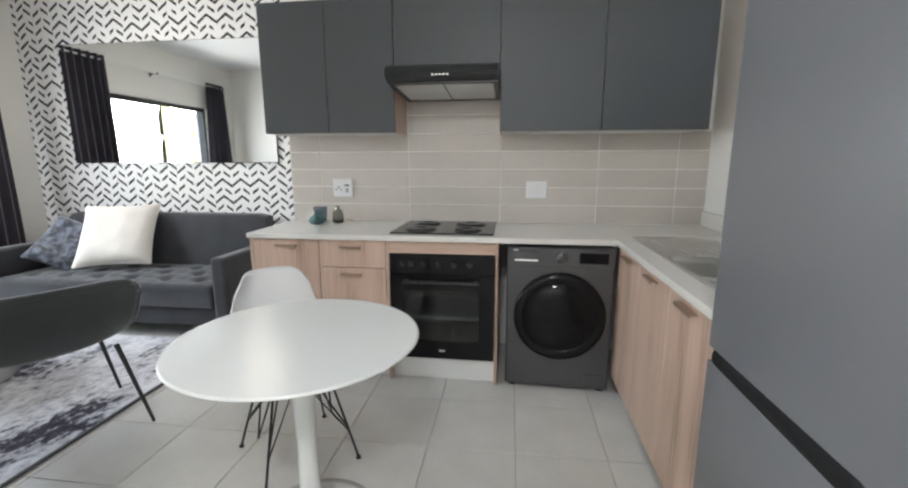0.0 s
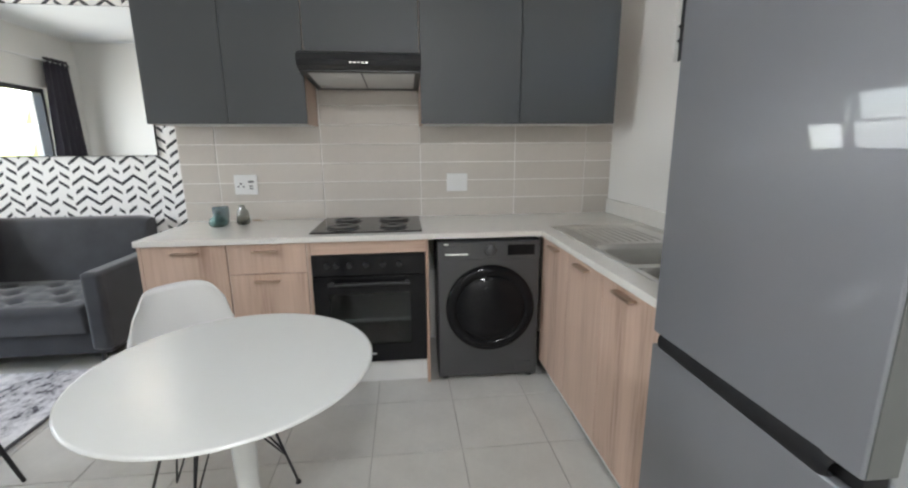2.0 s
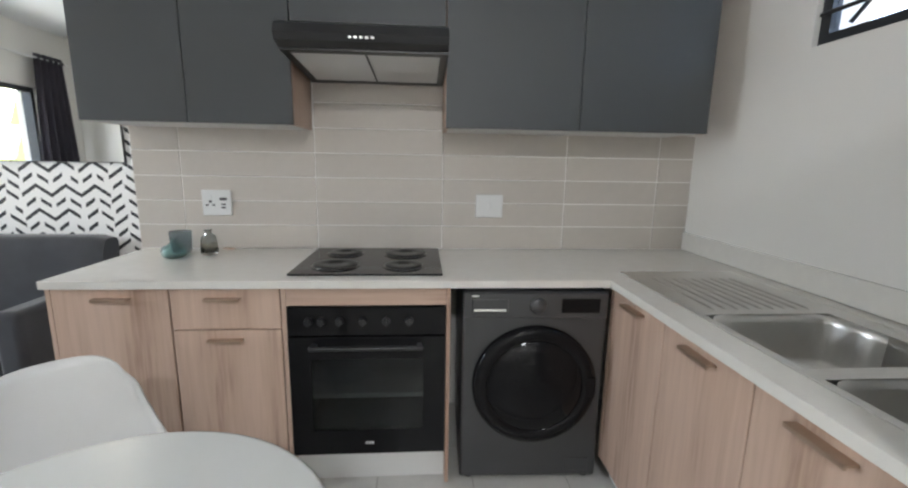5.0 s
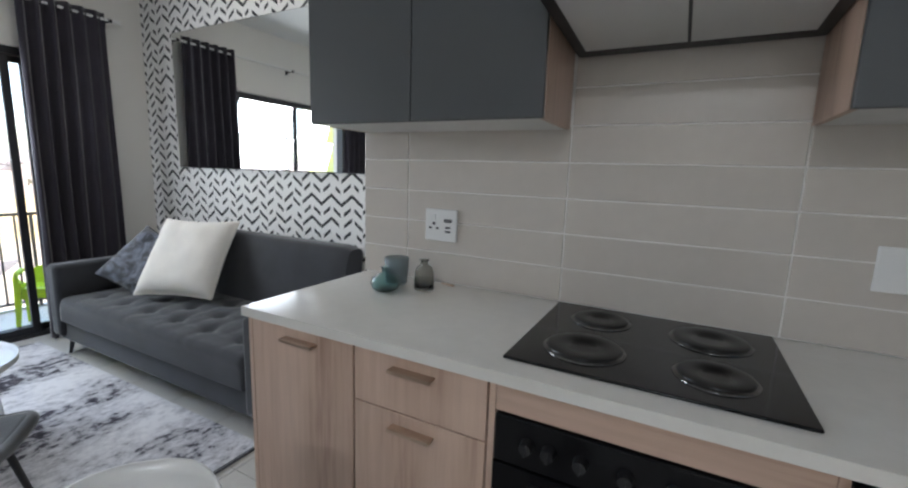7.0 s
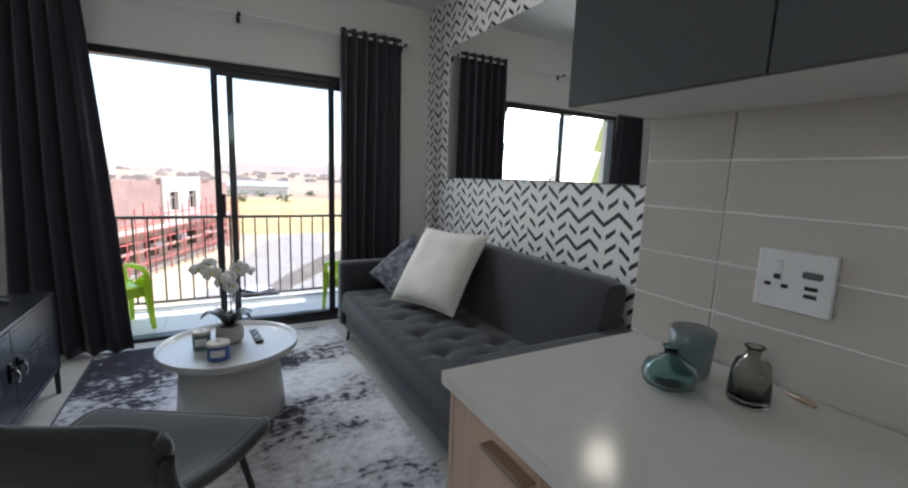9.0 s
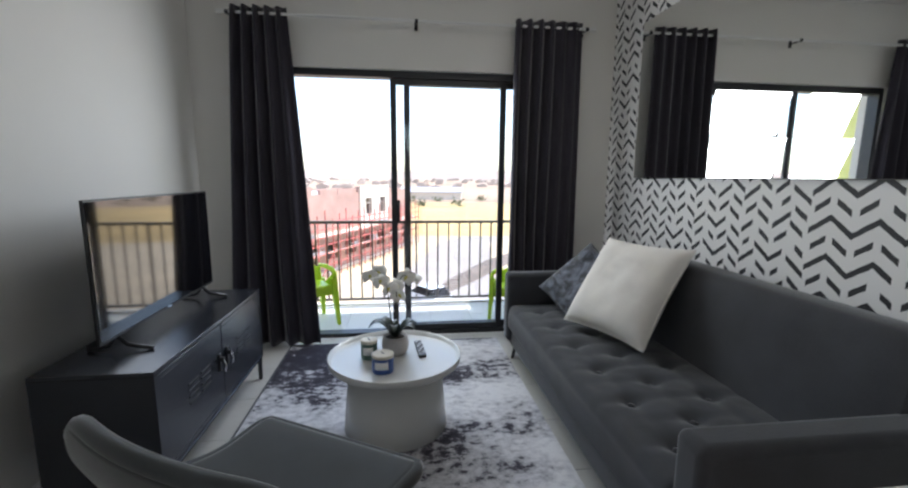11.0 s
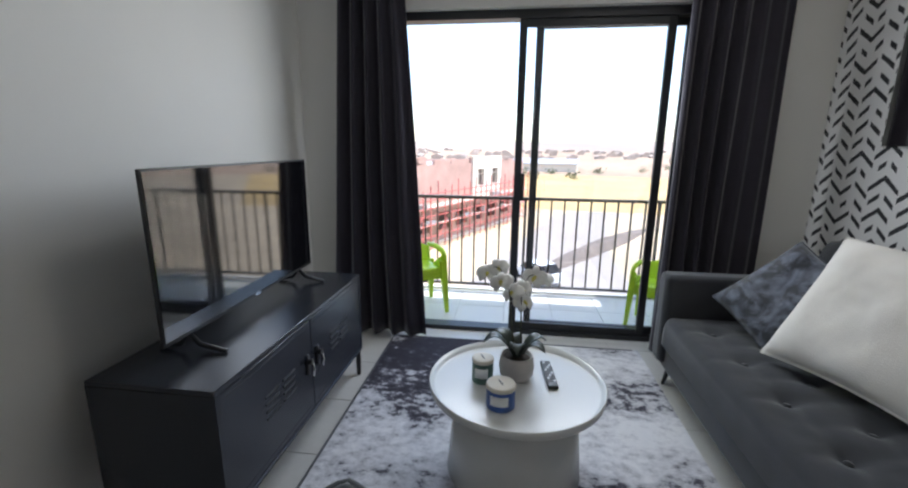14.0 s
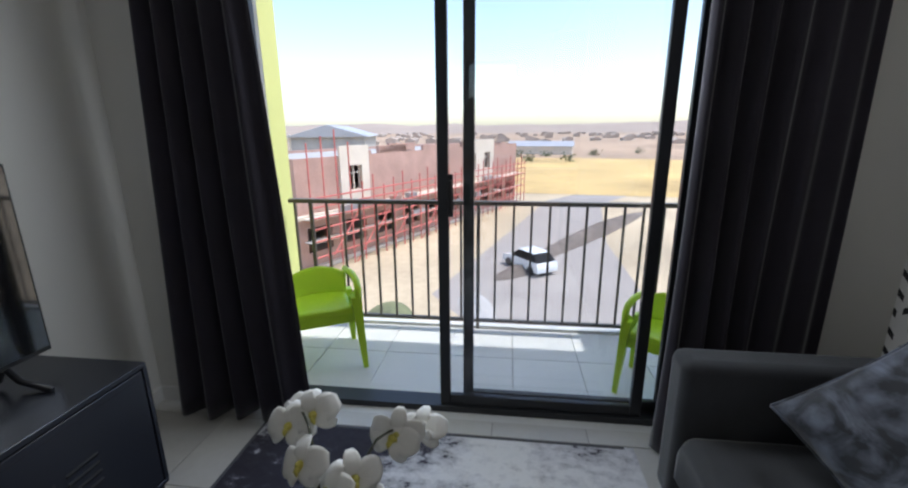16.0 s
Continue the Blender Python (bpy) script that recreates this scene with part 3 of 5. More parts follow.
part("display", B(0.945, 1.100, Y0 - 0.007, Y0 - 0.003, 0.765, 0.825, 0.002, 1), BLACKG, wm, "black display panel")
DC = (0.848, Y0 + 0.004, 0.455)
dd = part("door", Geo().lathe([(0.255, 0.0), (0.255, 0.022), (0.242, 0.034), (0.205, 0.038), (0.195, 0.030)], 56), BLACKG, wm, at=Matrix.Translation(DC) @ pose(0, 0, 0, 90, 0, 0))
part("door_glass", Geo().lathe([(0.197, 0.031), (0.17, 0.046), (0.11, 0.055), (0.05, 0.058), (0.0, 0.059)], 48), BLACKG, dd, "dark convex door glass")
part("door_grip", Geo().box(0.205, 0.245, -0.045, 0.045, 0.034, 0.042, 0.004), BLACKG, dd)
part("service_flap", B(1.00, 1.10, Y0 - 0.001, Y0 + 0.005, 0.05, 0.11, 0.002, 1), WASH, wm)
part("badge", B(0.585, 0.612, Y0 - 0.0055, Y0 - 0.003, 0.829, 0.836), PLASTIC, wm)

# ---- kitchen: sink run along the side wall ----
XS = 1.165
u = thing("sink_cabinet", (0, 0, 0), "light oak sink cabinet run with three doors", "cabinet", "base cabinets")
part("carcass", carcass(XS + 0.02, XR, 1.575, 2.72, 0.10, 0.70), CARC, u)
part("plinth", B(XS + 0.055, XS + 0.07, 1.575, 2.72, 0, 0.098), PLASTIC, u, "white plinth")
part("end_panel", B(XS, XR, 1.558, 1.574, 0, 0.868), WOOD, u)
part("corner_post", B(XS, XS + 0.018, 2.712, 2.732, 0.10, 0.866), WOOD, u)
for y0, y1, hy in ((1.577, 1.952, 1.77), (1.956, 2.335, 2.15), (2.339, 2.708, 2.53)):
    d = part("door", B(XS, XS + 0.018, y0, y1, 0.102, 0.864, 0.0015, 1), WOOD, u)
    handle(d, XS, hy, 0.836, 0.135, "y")

# ---- worktop with the sink cut out ----
SX0, SX1, SY0, SY1 = 1.250, 1.730, 1.60, 2.82
g = Geo()
z0, z1 = 0.870, 0.900
X1 = XS - 0.02
ring = [(-1.0, 2.70), (X1, 2.70), (X1, 1.553), (XR, 1.553), (XR, YK), (-1.0, YK)]
hole = [(SX0, SY0), (SX1, SY0), (SX1, SY1), (SX0, SY1)]
allv = [(x, y, z1) for x, y in ring + hole] + [(x, y, z0) for x, y in ring + hole]
flat = [(0, 1, 9, 4, 5), (1, 2, 6, 9), (2, 3, 7, 6), (3, 4, 8, 7), (4, 9, 8)]
g.add(allv, flat + [tuple(i + 10 for i in q[::-1]) for q in flat] + [(i, i + 10, (i + 1) % 6 + 10, (i + 1) % 6) for i in range(6)] + [(6 + i, 6 + (i + 1) % 4, 16 + (i + 1) % 4, 16 + i) for i in range(4)])
top = thing("worktop", (0, 0, 0), "pale cream quartz L-shaped kitchen worktop", "worktop")
part("slab", g, STONE, top)
part("upstand", B(XR - 0.016, XR, 1.553, YK - 0.002, 0.902, 0.998, 0.002, 1), STONE, top)

sink = thing("sink", (0, 0, 0.9), "stainless steel double-bowl sink with ridged drainer set in worktop", "sink")
g = Geo()
rim = 0.003
BOWLS = ((1.63, 1.885), (1.935, 2.295))
bx0, bx1 = SX0 + 0.012, SX1 - 0.06
g.box(SX0 - 0.012, bx0, SY0 - 0.012, SY1 + 0.012, 0.0, rim).box(bx1, SX1 + 0.012, SY0 - 0.012, SY1 + 0.012, 0.0, rim)
ys = [SY0 - 0.012, BOWLS[0][0], BOWLS[0][1], BOWLS[1][0], BOWLS[1][1], SY1 + 0.012]
for a, b in ((0, 1), (2, 3), (4, 5)):
    g.box(bx0, bx1, ys[a], ys[b], 0.0, rim)
part("rim", g, STEEL, sink)
for a, b in BOWLS:
    cx, cy, hx, hy = (bx0 + bx1) / 2, (a + b) / 2, (bx1 - bx0) / 2 + 0.004, (b - a) / 2 + 0.004

    def bowl(s, t, cx=cx, cy=cy, hx=hx, hy=hy):
        k = 1.0 if t < 0.7 else 1.0 - (t - 0.7) / 0.3
        z = -0.16 * min(1, t / 0.7) ** 0.8
        ang = 2 * math.pi * s
        c, sn = math.cos(ang), math.sin(ang)
        e = 0.35
        k2 = k * (1 - 0.06 * min(1, t / 0.7))
        return (cx + hx * k2 * math.copysign(abs(c) ** e, c), cy + hy * k2 * math.copysign(abs(sn) ** e, sn), z + 0.0015)
    part("bowl", Geo().sheet(bowl, 48, 12), STEEL, sink, solid=0.001)
    part("drain", Geo().lathe([(0.0, 0.004), (0.03, 0.004), (0.042, 0.0)], 20, (cx, cy, -0.158)), CHROME, sink)
for k in range(9):
    x = SX0 + 0.075 + k * 0.040
    part("drainer_ridge", Geo().tube([(x, 2.34, rim - 0.006), (x, 2.355, rim - 0.002), (x, 2.70, rim - 0.002), (x, 2.715, rim - 0.006)], 0.007, 8), STEEL, sink)

# ---- hob ----
hob = thing("hob", (0.170, 3.045, 0.9), "black four-plate electric hob set in the worktop", "hob")
part("surface", B(-0.308, 0.308, -0.270, 0.270, 0.0, 0.008, 0.003), HOBM, hob)
for x, y, r in ((-0.145, -0.12, 0.093), (0.145, -0.13, 0.078), (-0.145, 0.13, 0.078), (0.145, 0.12, 0.093)):
    pl = part("hot_plate", Geo().lathe([(r, 0.008), (r, 0.016), (r - 0.004, 0.018), (r * 0.35, 0.018), (r * 0.33, 0.015), (0, 0.015)], 40, (x, y, 0)), PLATE, hob)
    part("plate_ring", Geo().lathe([(r + 0.010, 0.008), (r + 0.009, 0.011), (r + 0.001, 0.0125)], 40, (x, y, 0)), TRIM, pl, "thin dull metal trim ring")

# ---- cooker hood ----
hood = thing("cooker_hood", (0, 0, 0), "black visor cooker hood with pale filters under cabinet", "cooker hood")
g = Geo()
prof = [(2.80, 1.752), (2.752, 1.768), (2.738, 1.792), (2.756, 1.826), (2.79, 1.840), (3.33, 1.840), (3.33, 1.722), (3.30, 1.722)]
hx0, hx1 = -0.130, 0.490
k = len(prof)
g.add([(hx0, y, z) for y, z in prof] + [(hx1, y, z) for y, z in prof], [(i, (i + 1) % k, k + (i + 1) % k, k + i) for i in range(k - 1)] + [tuple(range(k)), tuple(range(k, 2 * k))[::-1]])
sl = (1.722 - 1.752) / 0.50


def under(x0, x1, y0, y1, dz=0.0, t=0.006):
    za, zb = 1.752 + sl * (y0 - 2.80) + dz, 1.752 + sl * (y1 - 2.80) + dz
    return [(x0, y0, za), (x1, y0, za), (x1, y1, zb), (x0, y1, zb), (x0, y0, za - t), (x1, y0, za - t), (x1, y1, zb - t), (x0, y1, zb - t)], [(0, 1, 2, 3), (7, 6, 5, 4), (0, 4, 5, 1), (1, 5, 6, 2), (2, 6, 7, 3), (3, 7, 4, 0)]


part("body", g, BLACKM, hood)
for x0, x1, y0, y1 in ((hx0, hx1, 2.80, 2.84), (hx0, hx1, 3.26, 3.30), (hx0, hx0 + 0.03, 2.84, 3.26), (hx1 - 0.03, hx1, 2.84, 3.26)):
    part("filter_frame", Geo().add(*under(x0, x1, y0, y1)), BLACKM, hood)
part("filter", Geo().add(*under(hx0 + 0.03, 0.176, 2.84, 3.26, 0.002)), FILTER, hood, "pale grease filter")
part("filter", Geo().add(*under(0.184, hx1 - 0.03, 2.84, 3.26, 0.002)), FILTER, hood, "pale grease filter")
part("filter_divider", Geo().add(*under(0.176, 0.184, 2.84, 3.26, 0.0)), BLACKM, hood)
for k in range(5):
    part("button", B(0.130 + k * 0.020, 0.142 + k * 0.020, 2.741, 2.748, 1.776, 1.784), CHROME, hood)
part("vent_slot", B(0.02, 0.34, 2.84, 2.87, 1.836, 1.8415), BLACKG, hood)

# ---- wall cabinets ----
YF = 3.018


def wall_unit(x0, x1, z0, z1, splits, label):
    w = thing("wall_cabinet", (0, 0, 0), label, "cabinet", "wall cabinets")
    part("side_panel", B(x0, x0 + 0.016, YF + 0.019, YK, z0, z1), WOOD, w)
    part("side_panel", B(x1 - 0.016, x1, YF + 0.019, YK, z0, z1), WOOD, w)
    part("bottom_panel", B(x0 + 0.016, x1 - 0.016, YF + 0.019, YK, z0, z0 + 0.016), CARC, w, "pale underside panel")
    part("top_panel", B(x0 + 0.016, x1 - 0.016, YF + 0.019, YK, z1 - 0.016, z1), CARC, w)
    xs = [x0, *splits, x1]
    for a, b in zip(xs, xs[1:]):
        part("door", B(a + 0.0015, b - 0.0015, YF, YF + 0.018, z0, z1, 0.0015, 1), GREY, w)


wall_unit(-1.010, -0.150, 1.497, 2.275, (-0.58,), "matt charcoal grey two-door wall cabinet with oak sides")
wall_unit(-0.148, 0.492, 1.842, 2.275, (), "matt charcoal grey cabinet above the cooker hood")
wall_unit(0.494, 1.680, 1.497, 2.275, (1.087,), "matt charcoal grey two-door wall cabinet with oak sides")


# ---- sockets ----
def socket(x, z, w, h, holes):
    s = thing("wall_socket" if holes else "switch_plate", (x, YK - 0.001, z), "white plastic wall socket with switch and USB ports" if holes else "blank white plastic isolator switch plate", "socket" if holes else "switch")
    part("plate", B(-w / 2, w / 2, -0.011, 0, -h / 2, h / 2, 0.004), PLASTIC, s)
    if holes:
        part("rocker", B(-0.036, -0.022, -0.015, -0.010, 0.020, 0.042, 0.002, 1), PLASTIC, s)
        for dx, dz, a, b in ((-0.030, 0.006, 0.006, 0.008), (-0.046, -0.012, 0.006, 0.006), (-0.014, -0.012, 0.006, 0.006)):
            part("pin_hole", B(dx - a, dx + a, -0.0125, -0.0105, dz - b / 1.5, dz + b / 1.5), BLACKM, s)
        part("euro_outlet", B(0.016, 0.050, -0.0125, -0.0105, 0.012, 0.026, 0.004), PIPING, s)
        for dz in (-0.008, -0.024):
            part("usb_port", B(0.022, 0.044, -0.0125, -0.0105, dz - 0.004, dz + 0.004), BLACKM, s)
    else:
        part("rocker", B(-0.010, 0.010, -0.0135, -0.010, -0.018, 0.018, 0.002, 1), PLASTIC, s)


socket(-0.630, 1.134, 0.142, 0.128, True)
socket(0.742, 1.130, 0.142, 0.120, False)

# ---- jars and bottles on the worktop ----
v = thing("glass_tumbler", pose(-0.755, 3.205, 0.9) @ Matrix.Diagonal((0.92, 0.92, 0.86, 1)), "ribbed blue-grey glass tumbler standing on worktop", "tumbler")
part("cup", Geo().lathe([(0.0, 0.004), (0.040, 0.004), (0.046, 0.012), (0.052, 0.125), (0.049, 0.127), (0.044, 0.016), (0.0, 0.012)], 72, rib=0.018, ribs=18), RIBBED, v)
v = thing("squat_bottle", pose(-0.735, 3.105, 0.9) @ Matrix.Diagonal((0.86, 0.86, 1.0, 1)), "squat teal glass bottle with narrow neck", "bottle")
part("body", Geo().lathe([(0.0, 0.0), (0.035, 0.0), (0.058, 0.012), (0.064, 0.030), (0.055, 0.052), (0.026, 0.068), (0.016, 0.074), (0.017, 0.085), (0.022, 0.090), (0.019, 0.090), (0.013, 0.076), (0.024, 0.064), (0.052, 0.048), (0.058, 0.030), (0.050, 0.012), (0.0, 0.006)], 40), TEAL, v)
v = thing("smoked_bottle", pose(-0.622, 3.195, 0.9) @ Matrix.Diagonal((0.80, 0.80, 0.90, 1)), "smoked grey glass bottle with narrow neck", "bottle")
part("body", Geo().lathe([(0.0, 0.0), (0.044, 0.0), (0.049, 0.010), (0.044, 0.075), (0.036, 0.098), (0.017, 0.110), (0.016, 0.122), (0.024, 0.130), (0.020, 0.131), (0.012, 0.120), (0.030, 0.098), (0.039, 0.074), (0.043, 0.012), (0.0, 0.007)], 40), SMOKE, v)
v = thing("kitchen_knife", (-0.575, 3.30, 0.9), "small knife lying on the worktop", "knife")
part("grip", Geo().tube([(-0.03, 0.004, 0.006), (0.01, -0.004, 0.006), (0.03, -0.01, 0.006)], [0.005, 0.006, 0.004], 8), BRONZE, v)

# ---- fridge ----
FX = 1.125
fr = thing("fridge_freezer", (0, 0, 0), "metallic grey two-door fridge freezer with black grip recess", "fridge")
FY0, FY1, FH = 0.910, 1.528, 1.82
part("body", B(FX + 0.072, XR - 0.03, FY0 + 0.006, FY1 - 0.006, 0.03, FH - 0.01, 0.006), FRSIDE, fr)
d = part("door", B(FX, FX + 0.066, FY0, FY1, 0.812, FH, 0.005), FRIDGE, fr, "upper fridge door")
part("edge_strip", B(FX + 0.005, FX + 0.064, FY0 - 0.003, FY0 + 0.001, 0.816, FH - 0.005), DOORE, d, "grey plastic door edge")
part("gasket", B(FX + 0.066, FX + 0.072, FY0 + 0.015, FY1 - 0.015, 0.825, FH - 0.012), BLACKM, d)
d = part("door", B(FX, FX + 0.066, FY0, FY1, 0.055, 0.772, 0.005), FRIDGE, fr, "lower freezer door")
part("edge_strip", B(FX + 0.005, FX + 0.064, FY0 - 0.003, FY0 + 0.001, 0.059, 0.768), DOORE, d, "grey plastic door edge")
part("gasket", B(FX + 0.066, FX + 0.072, FY0 + 0.015, FY1 - 0.015, 0.065, 0.765), BLACKM, d)
g = Geo()


def grip(s, t):
    y = FY0 + 0.052 + s * (FY1 - FY0 - 0.085)
    hgt = (0.066 - 0.022 * s) * min(1, s / 0.06 + 0.35)
    a = 2 * math.pi * t
    return (FX + 0.012 + 0.016 * math.cos(a), y, 0.793 + hgt * 0.62 * math.sin(a))


part("grip_recess", Geo().sheet(grip, 24, 12).box(FX + 0.02, FX + 0.066, FY0 + 0.01, FY1 - 0.004, 0.774, 0.813), GRIP, fr, "black plastic grip recess between the doors")
for y in (FY0 + 0.06, FY1 - 0.06):
    part("foot", Geo().cyl((FX + 0.10, y, 0), (FX + 0.10, y, 0.034), 0.02), BLACKM, fr)
    part("foot", Geo().cyl((XR - 0.10, y, 0), (XR - 0.10, y, 0.034), 0.02), BLACKM, fr)

# ---- dining table and chairs ----
tb = thing("dining_table", (-0.124, 1.603, 0), "round white tulip pedestal dining table", "table")
part("tabletop", Geo().lathe([(0.0, 0.718), (0.35, 0.718), (0.388, 0.730), (0.400, 0.738), (0.400, 0.742), (0.397, 0.744), (0.3965, 0.745), (0.391, 0.745), (0.0, 0.745)], 96), TABLE, tb)
part("pedestal", Geo().lathe([(0.245, 0.0), (0.245, 0.006), (0.20, 0.018), (0.11, 0.040), (0.055, 0.085), (0.036, 0.17), (0.032, 0.35), (0.038, 0.55), (0.065, 0.66), (0.12, 0.707), (0.14, 0.718)], 56), TABLE, tb)

sc = thing("shell_chair", pose(-0.375, 1.995, 0.0, 0, 0, 45), "white plastic shell chair with black wire legs at table", "chair")


def shell(s, t):
    """s across, t from the front lip over the seat and up the back."""
    w = 2 * s - 1
    if t < 0.5:
        k = t / 0.5
        y, z = -0.23 + 0.37 * k, 0.445 - 0.02 * math.sin(math.pi * k) - 0.035 * (1 - k) ** 4
        half = 0.215 + 0.02 * math.sin(math.pi * k * 0.8)
    else:
        k = (t - 0.5) / 0.5
        a = k * 1.0
        y, z = 0.14 + 0.09 * math.sin(min(1, k * 1.6) * math.pi / 2) + 0.06 * k, 0.425 + 0.395 * k ** 1.25
        half = 0.228 - 0.070 * k ** 1.1
        z -= 0.045 * abs(w) ** 8 * k ** 3
        half *= 1 - 0.10 * max(0.0, k - 0.86) / 0.14
    side = abs(w) ** 2.6
    lift = 0.075 * side * (0.55 + 0.9 * math.exp(-((t - 0.5) / 0.22) ** 2))
    fwd = 0.11 * side * max(0, (t - 0.42)) * 1.5
    return (half * w, y - fwd, z + lift * (1 if t < 0.75 else max(0.0, 1 - (t - 0.75) * 4)))


part("seat_shell", Geo().sheet(shell, 26, 34), PLASTIC, sc, solid=0.006)
for sx in (-1, 1):
    for sy in (-1, 1):
        part("leg", Geo().tube([(0.11 * sx, 0.09 * sy - 0.02, 0.425), (0.155 * sx, 0.15 * sy - 0.01, 0.22), (0.20 * sx, 0.205 * sy, 0.008)], 0.0055, 8), BLACKM, sc)
        part("foot_cap", Geo().cyl((0.20 * sx, 0.205 * sy, 0), (0.20 * sx, 0.205 * sy, 0.012), 0.012, 0.009, 12), BLACKM, sc)
    part("brace", Geo().tube([(0.11 * sx, -0.11, 0.42), (0.165 * sx, 0.0, 0.14), (0.11 * sx, 0.07, 0.42)], 0.004, 6), BLACKM, sc)
    part("brace", Geo().tube([(0.17 * sx, -0.17, 0.15), (0.05 * sx, 0.0, 0.40), (0.17 * sx, 0.17, 0.15)], 0.004, 6), BLACKM, sc)
for sy in (-1, 1):
    part("brace", Geo().tube([(-0.175, 0.175 * sy, 0.13), (0.0, 0.06 * sy, 0.40), (0.175, 0.175 * sy, 0.13)], 0.004, 6), BLACKM, sc)

def pad(x0, x1, y0, y1, z0, z1, r=0.04, nx=36, ny=24, dimples=(), depth=0.02, width=0.05, puff=0.0, round_xy=0.0):
    """A padded cushion with rounded edges and pressed-in buttons."""
    gg = Geo()
    hx, hy, cx, cy = (x1 - x0) / 2, (y1 - y0) / 2, (x0 + x1) / 2, (y0 + y1) / 2

    def topz(x, y):
        ex, ey = hx - abs(x - cx), hy - abs(y - cy)
        z = z1 + puff * (1 - ((x - cx) / hx) ** 2) * (1 - ((y - cy) / hy) ** 2)
        for e in (ex, ey):
            if e < r:
                z -= r - math.sqrt(max(0, r * r - (r - e) ** 2))
        for dx, dy in dimples:
            q = (x - dx) ** 2 + (y - dy) ** 2
            z -= depth * math.exp(-q / (width * width)) + depth * 0.45 * (math.exp(-((x - dx) / 0.02) ** 2 - ((y - dy) / 0.16) ** 2) + math.exp(-((y - dy) / 0.02) ** 2 - ((x - dx) / 0.16) ** 2)) * 0.5
        return z + 0.0035 * noise.noise((7 * x, 7 * y, 2.0)) + 0.002 * noise.noise((19 * x, 15 * y, 4.0))

    def ease(i, n, a, b):
        k = i / n
        k = 0.5 - 0.5 * math.cos(math.pi * k) if n < 60 else k
        return a + (b - a) * k
    gg.sheet(lambda s, t: (ease(round(s * nx), nx, x0, x1), ease(round(t * ny), ny, y0, y1), topz(ease(round(s * nx), nx, x0, x1), ease(round(t * ny), ny, y0, y1))), nx, ny)
    w = nx + 1
    loop = [i for i in range(w)] + [j * w + nx for j in range(1, ny + 1)] + [ny * w + i for i in range(nx - 1, -1, -1)] + [j * w for j in range(ny - 1, 0, -1)]
    k = len(gg.v)
    gg.v += [(gg.v[i][0], gg.v[i][1], z0) for i in loop]
    m = len(loop)
    gg.f += [(loop[i], k + i, k + (i + 1) % m, loop[(i + 1) % m]) for i in range(m)] + [tuple(k + i for i in range(m))]
    gg.smooth += [True] * m + [False]
    return gg


ac = thing("wing_chair", pose(-1.640, 1.995, 0, 0, 0, -120.5), "dark grey velvet shell chair with wide winged back", "chair")


def wing(s, t):
    """s across, t from the front edge over the seat and up the back."""
    w = 2 * s - 1
    if t < 0.5:
        k = t / 0.5
        y, z = -0.285 + 0.43 * k, 0.470 - 0.030 * math.sin(math.pi * k * 0.8) - 0.02 * (1 - k) ** 6
        half = 0.310 - 0.030 * math.sin(math.pi * k / 2)
    else:
        k = (t - 0.5) / 0.5
        y, z = 0.145 + 0.150 * math.sin(k * math.pi / 2), 0.452 + 0.302 * k ** 1.1
        half = 0.28 + 0.055 * k ** 0.5
    e = abs(w)
    crn = max(0, abs(2 * t - 1) - 0.84) / 0.16
    half *= 1 - 0.06 * crn ** 3
    lift = 0.050 * e ** 2.5 * math.exp(-((t - 0.47) / 0.2) ** 2)
    fwd = 0.050 * e ** 2.2 * max(0.0, t - 0.45) * 1.6
    return (half * w, y - fwd, z + lift - 0.022 * e ** 8 * max(0.0, t - 0.8) * 5)


part("shell", Geo().sheet(wing, 30, 40), CHAIRF, ac, solid=0.042)
rimp = [wing(i / 30, 1.0) for i in range(31)] + [wing(1.0, 1 - j / 40) for j in range(1, 41)] + [wing(1 - i / 30, 0.0) for i in range(1, 31)] + [wing(0.0, j / 40) for j in range(1, 40)]
part("piping", Geo().tube(rimp + [rimp[0]], 0.0225, 10), CHAIRF, ac, "rounded padded rim")
for sx in (-1, 1):
    for sy, ty in ((-0.20, -0.25), (0.17, 0.275)):
        part("leg", Geo().cyl((0.24 * sx, sy, 0.425), (0.325 * sx, ty, 0), 0.012, 0.008, 12), BLACKM, ac)

# ---- rug ----
rug = thing("rug", (0, 0, 0), "distressed grey and white abstract rug with charcoal blotches", "rug")
part("carpet", B(-3.87, -1.49, 1.505, 3.085, 0.001, 0.011), RUG, rug)
g = Geo().box(-3.88, -1.48, 1.495, 1.507, 0.001, 0.0125).box(-3.882, -3.868, 1.507, 3.083, 0.001, 0.0125).box(-1.492, -1.478, 1.507, 3.083, 0.001, 0.0125)
part("binding", g, RUGE, rug, "dark bound edge")
part("worn_edge", B(-3.88, -1.48, 3.085, 3.12, 0.001, 0.0115), RUG, rug)

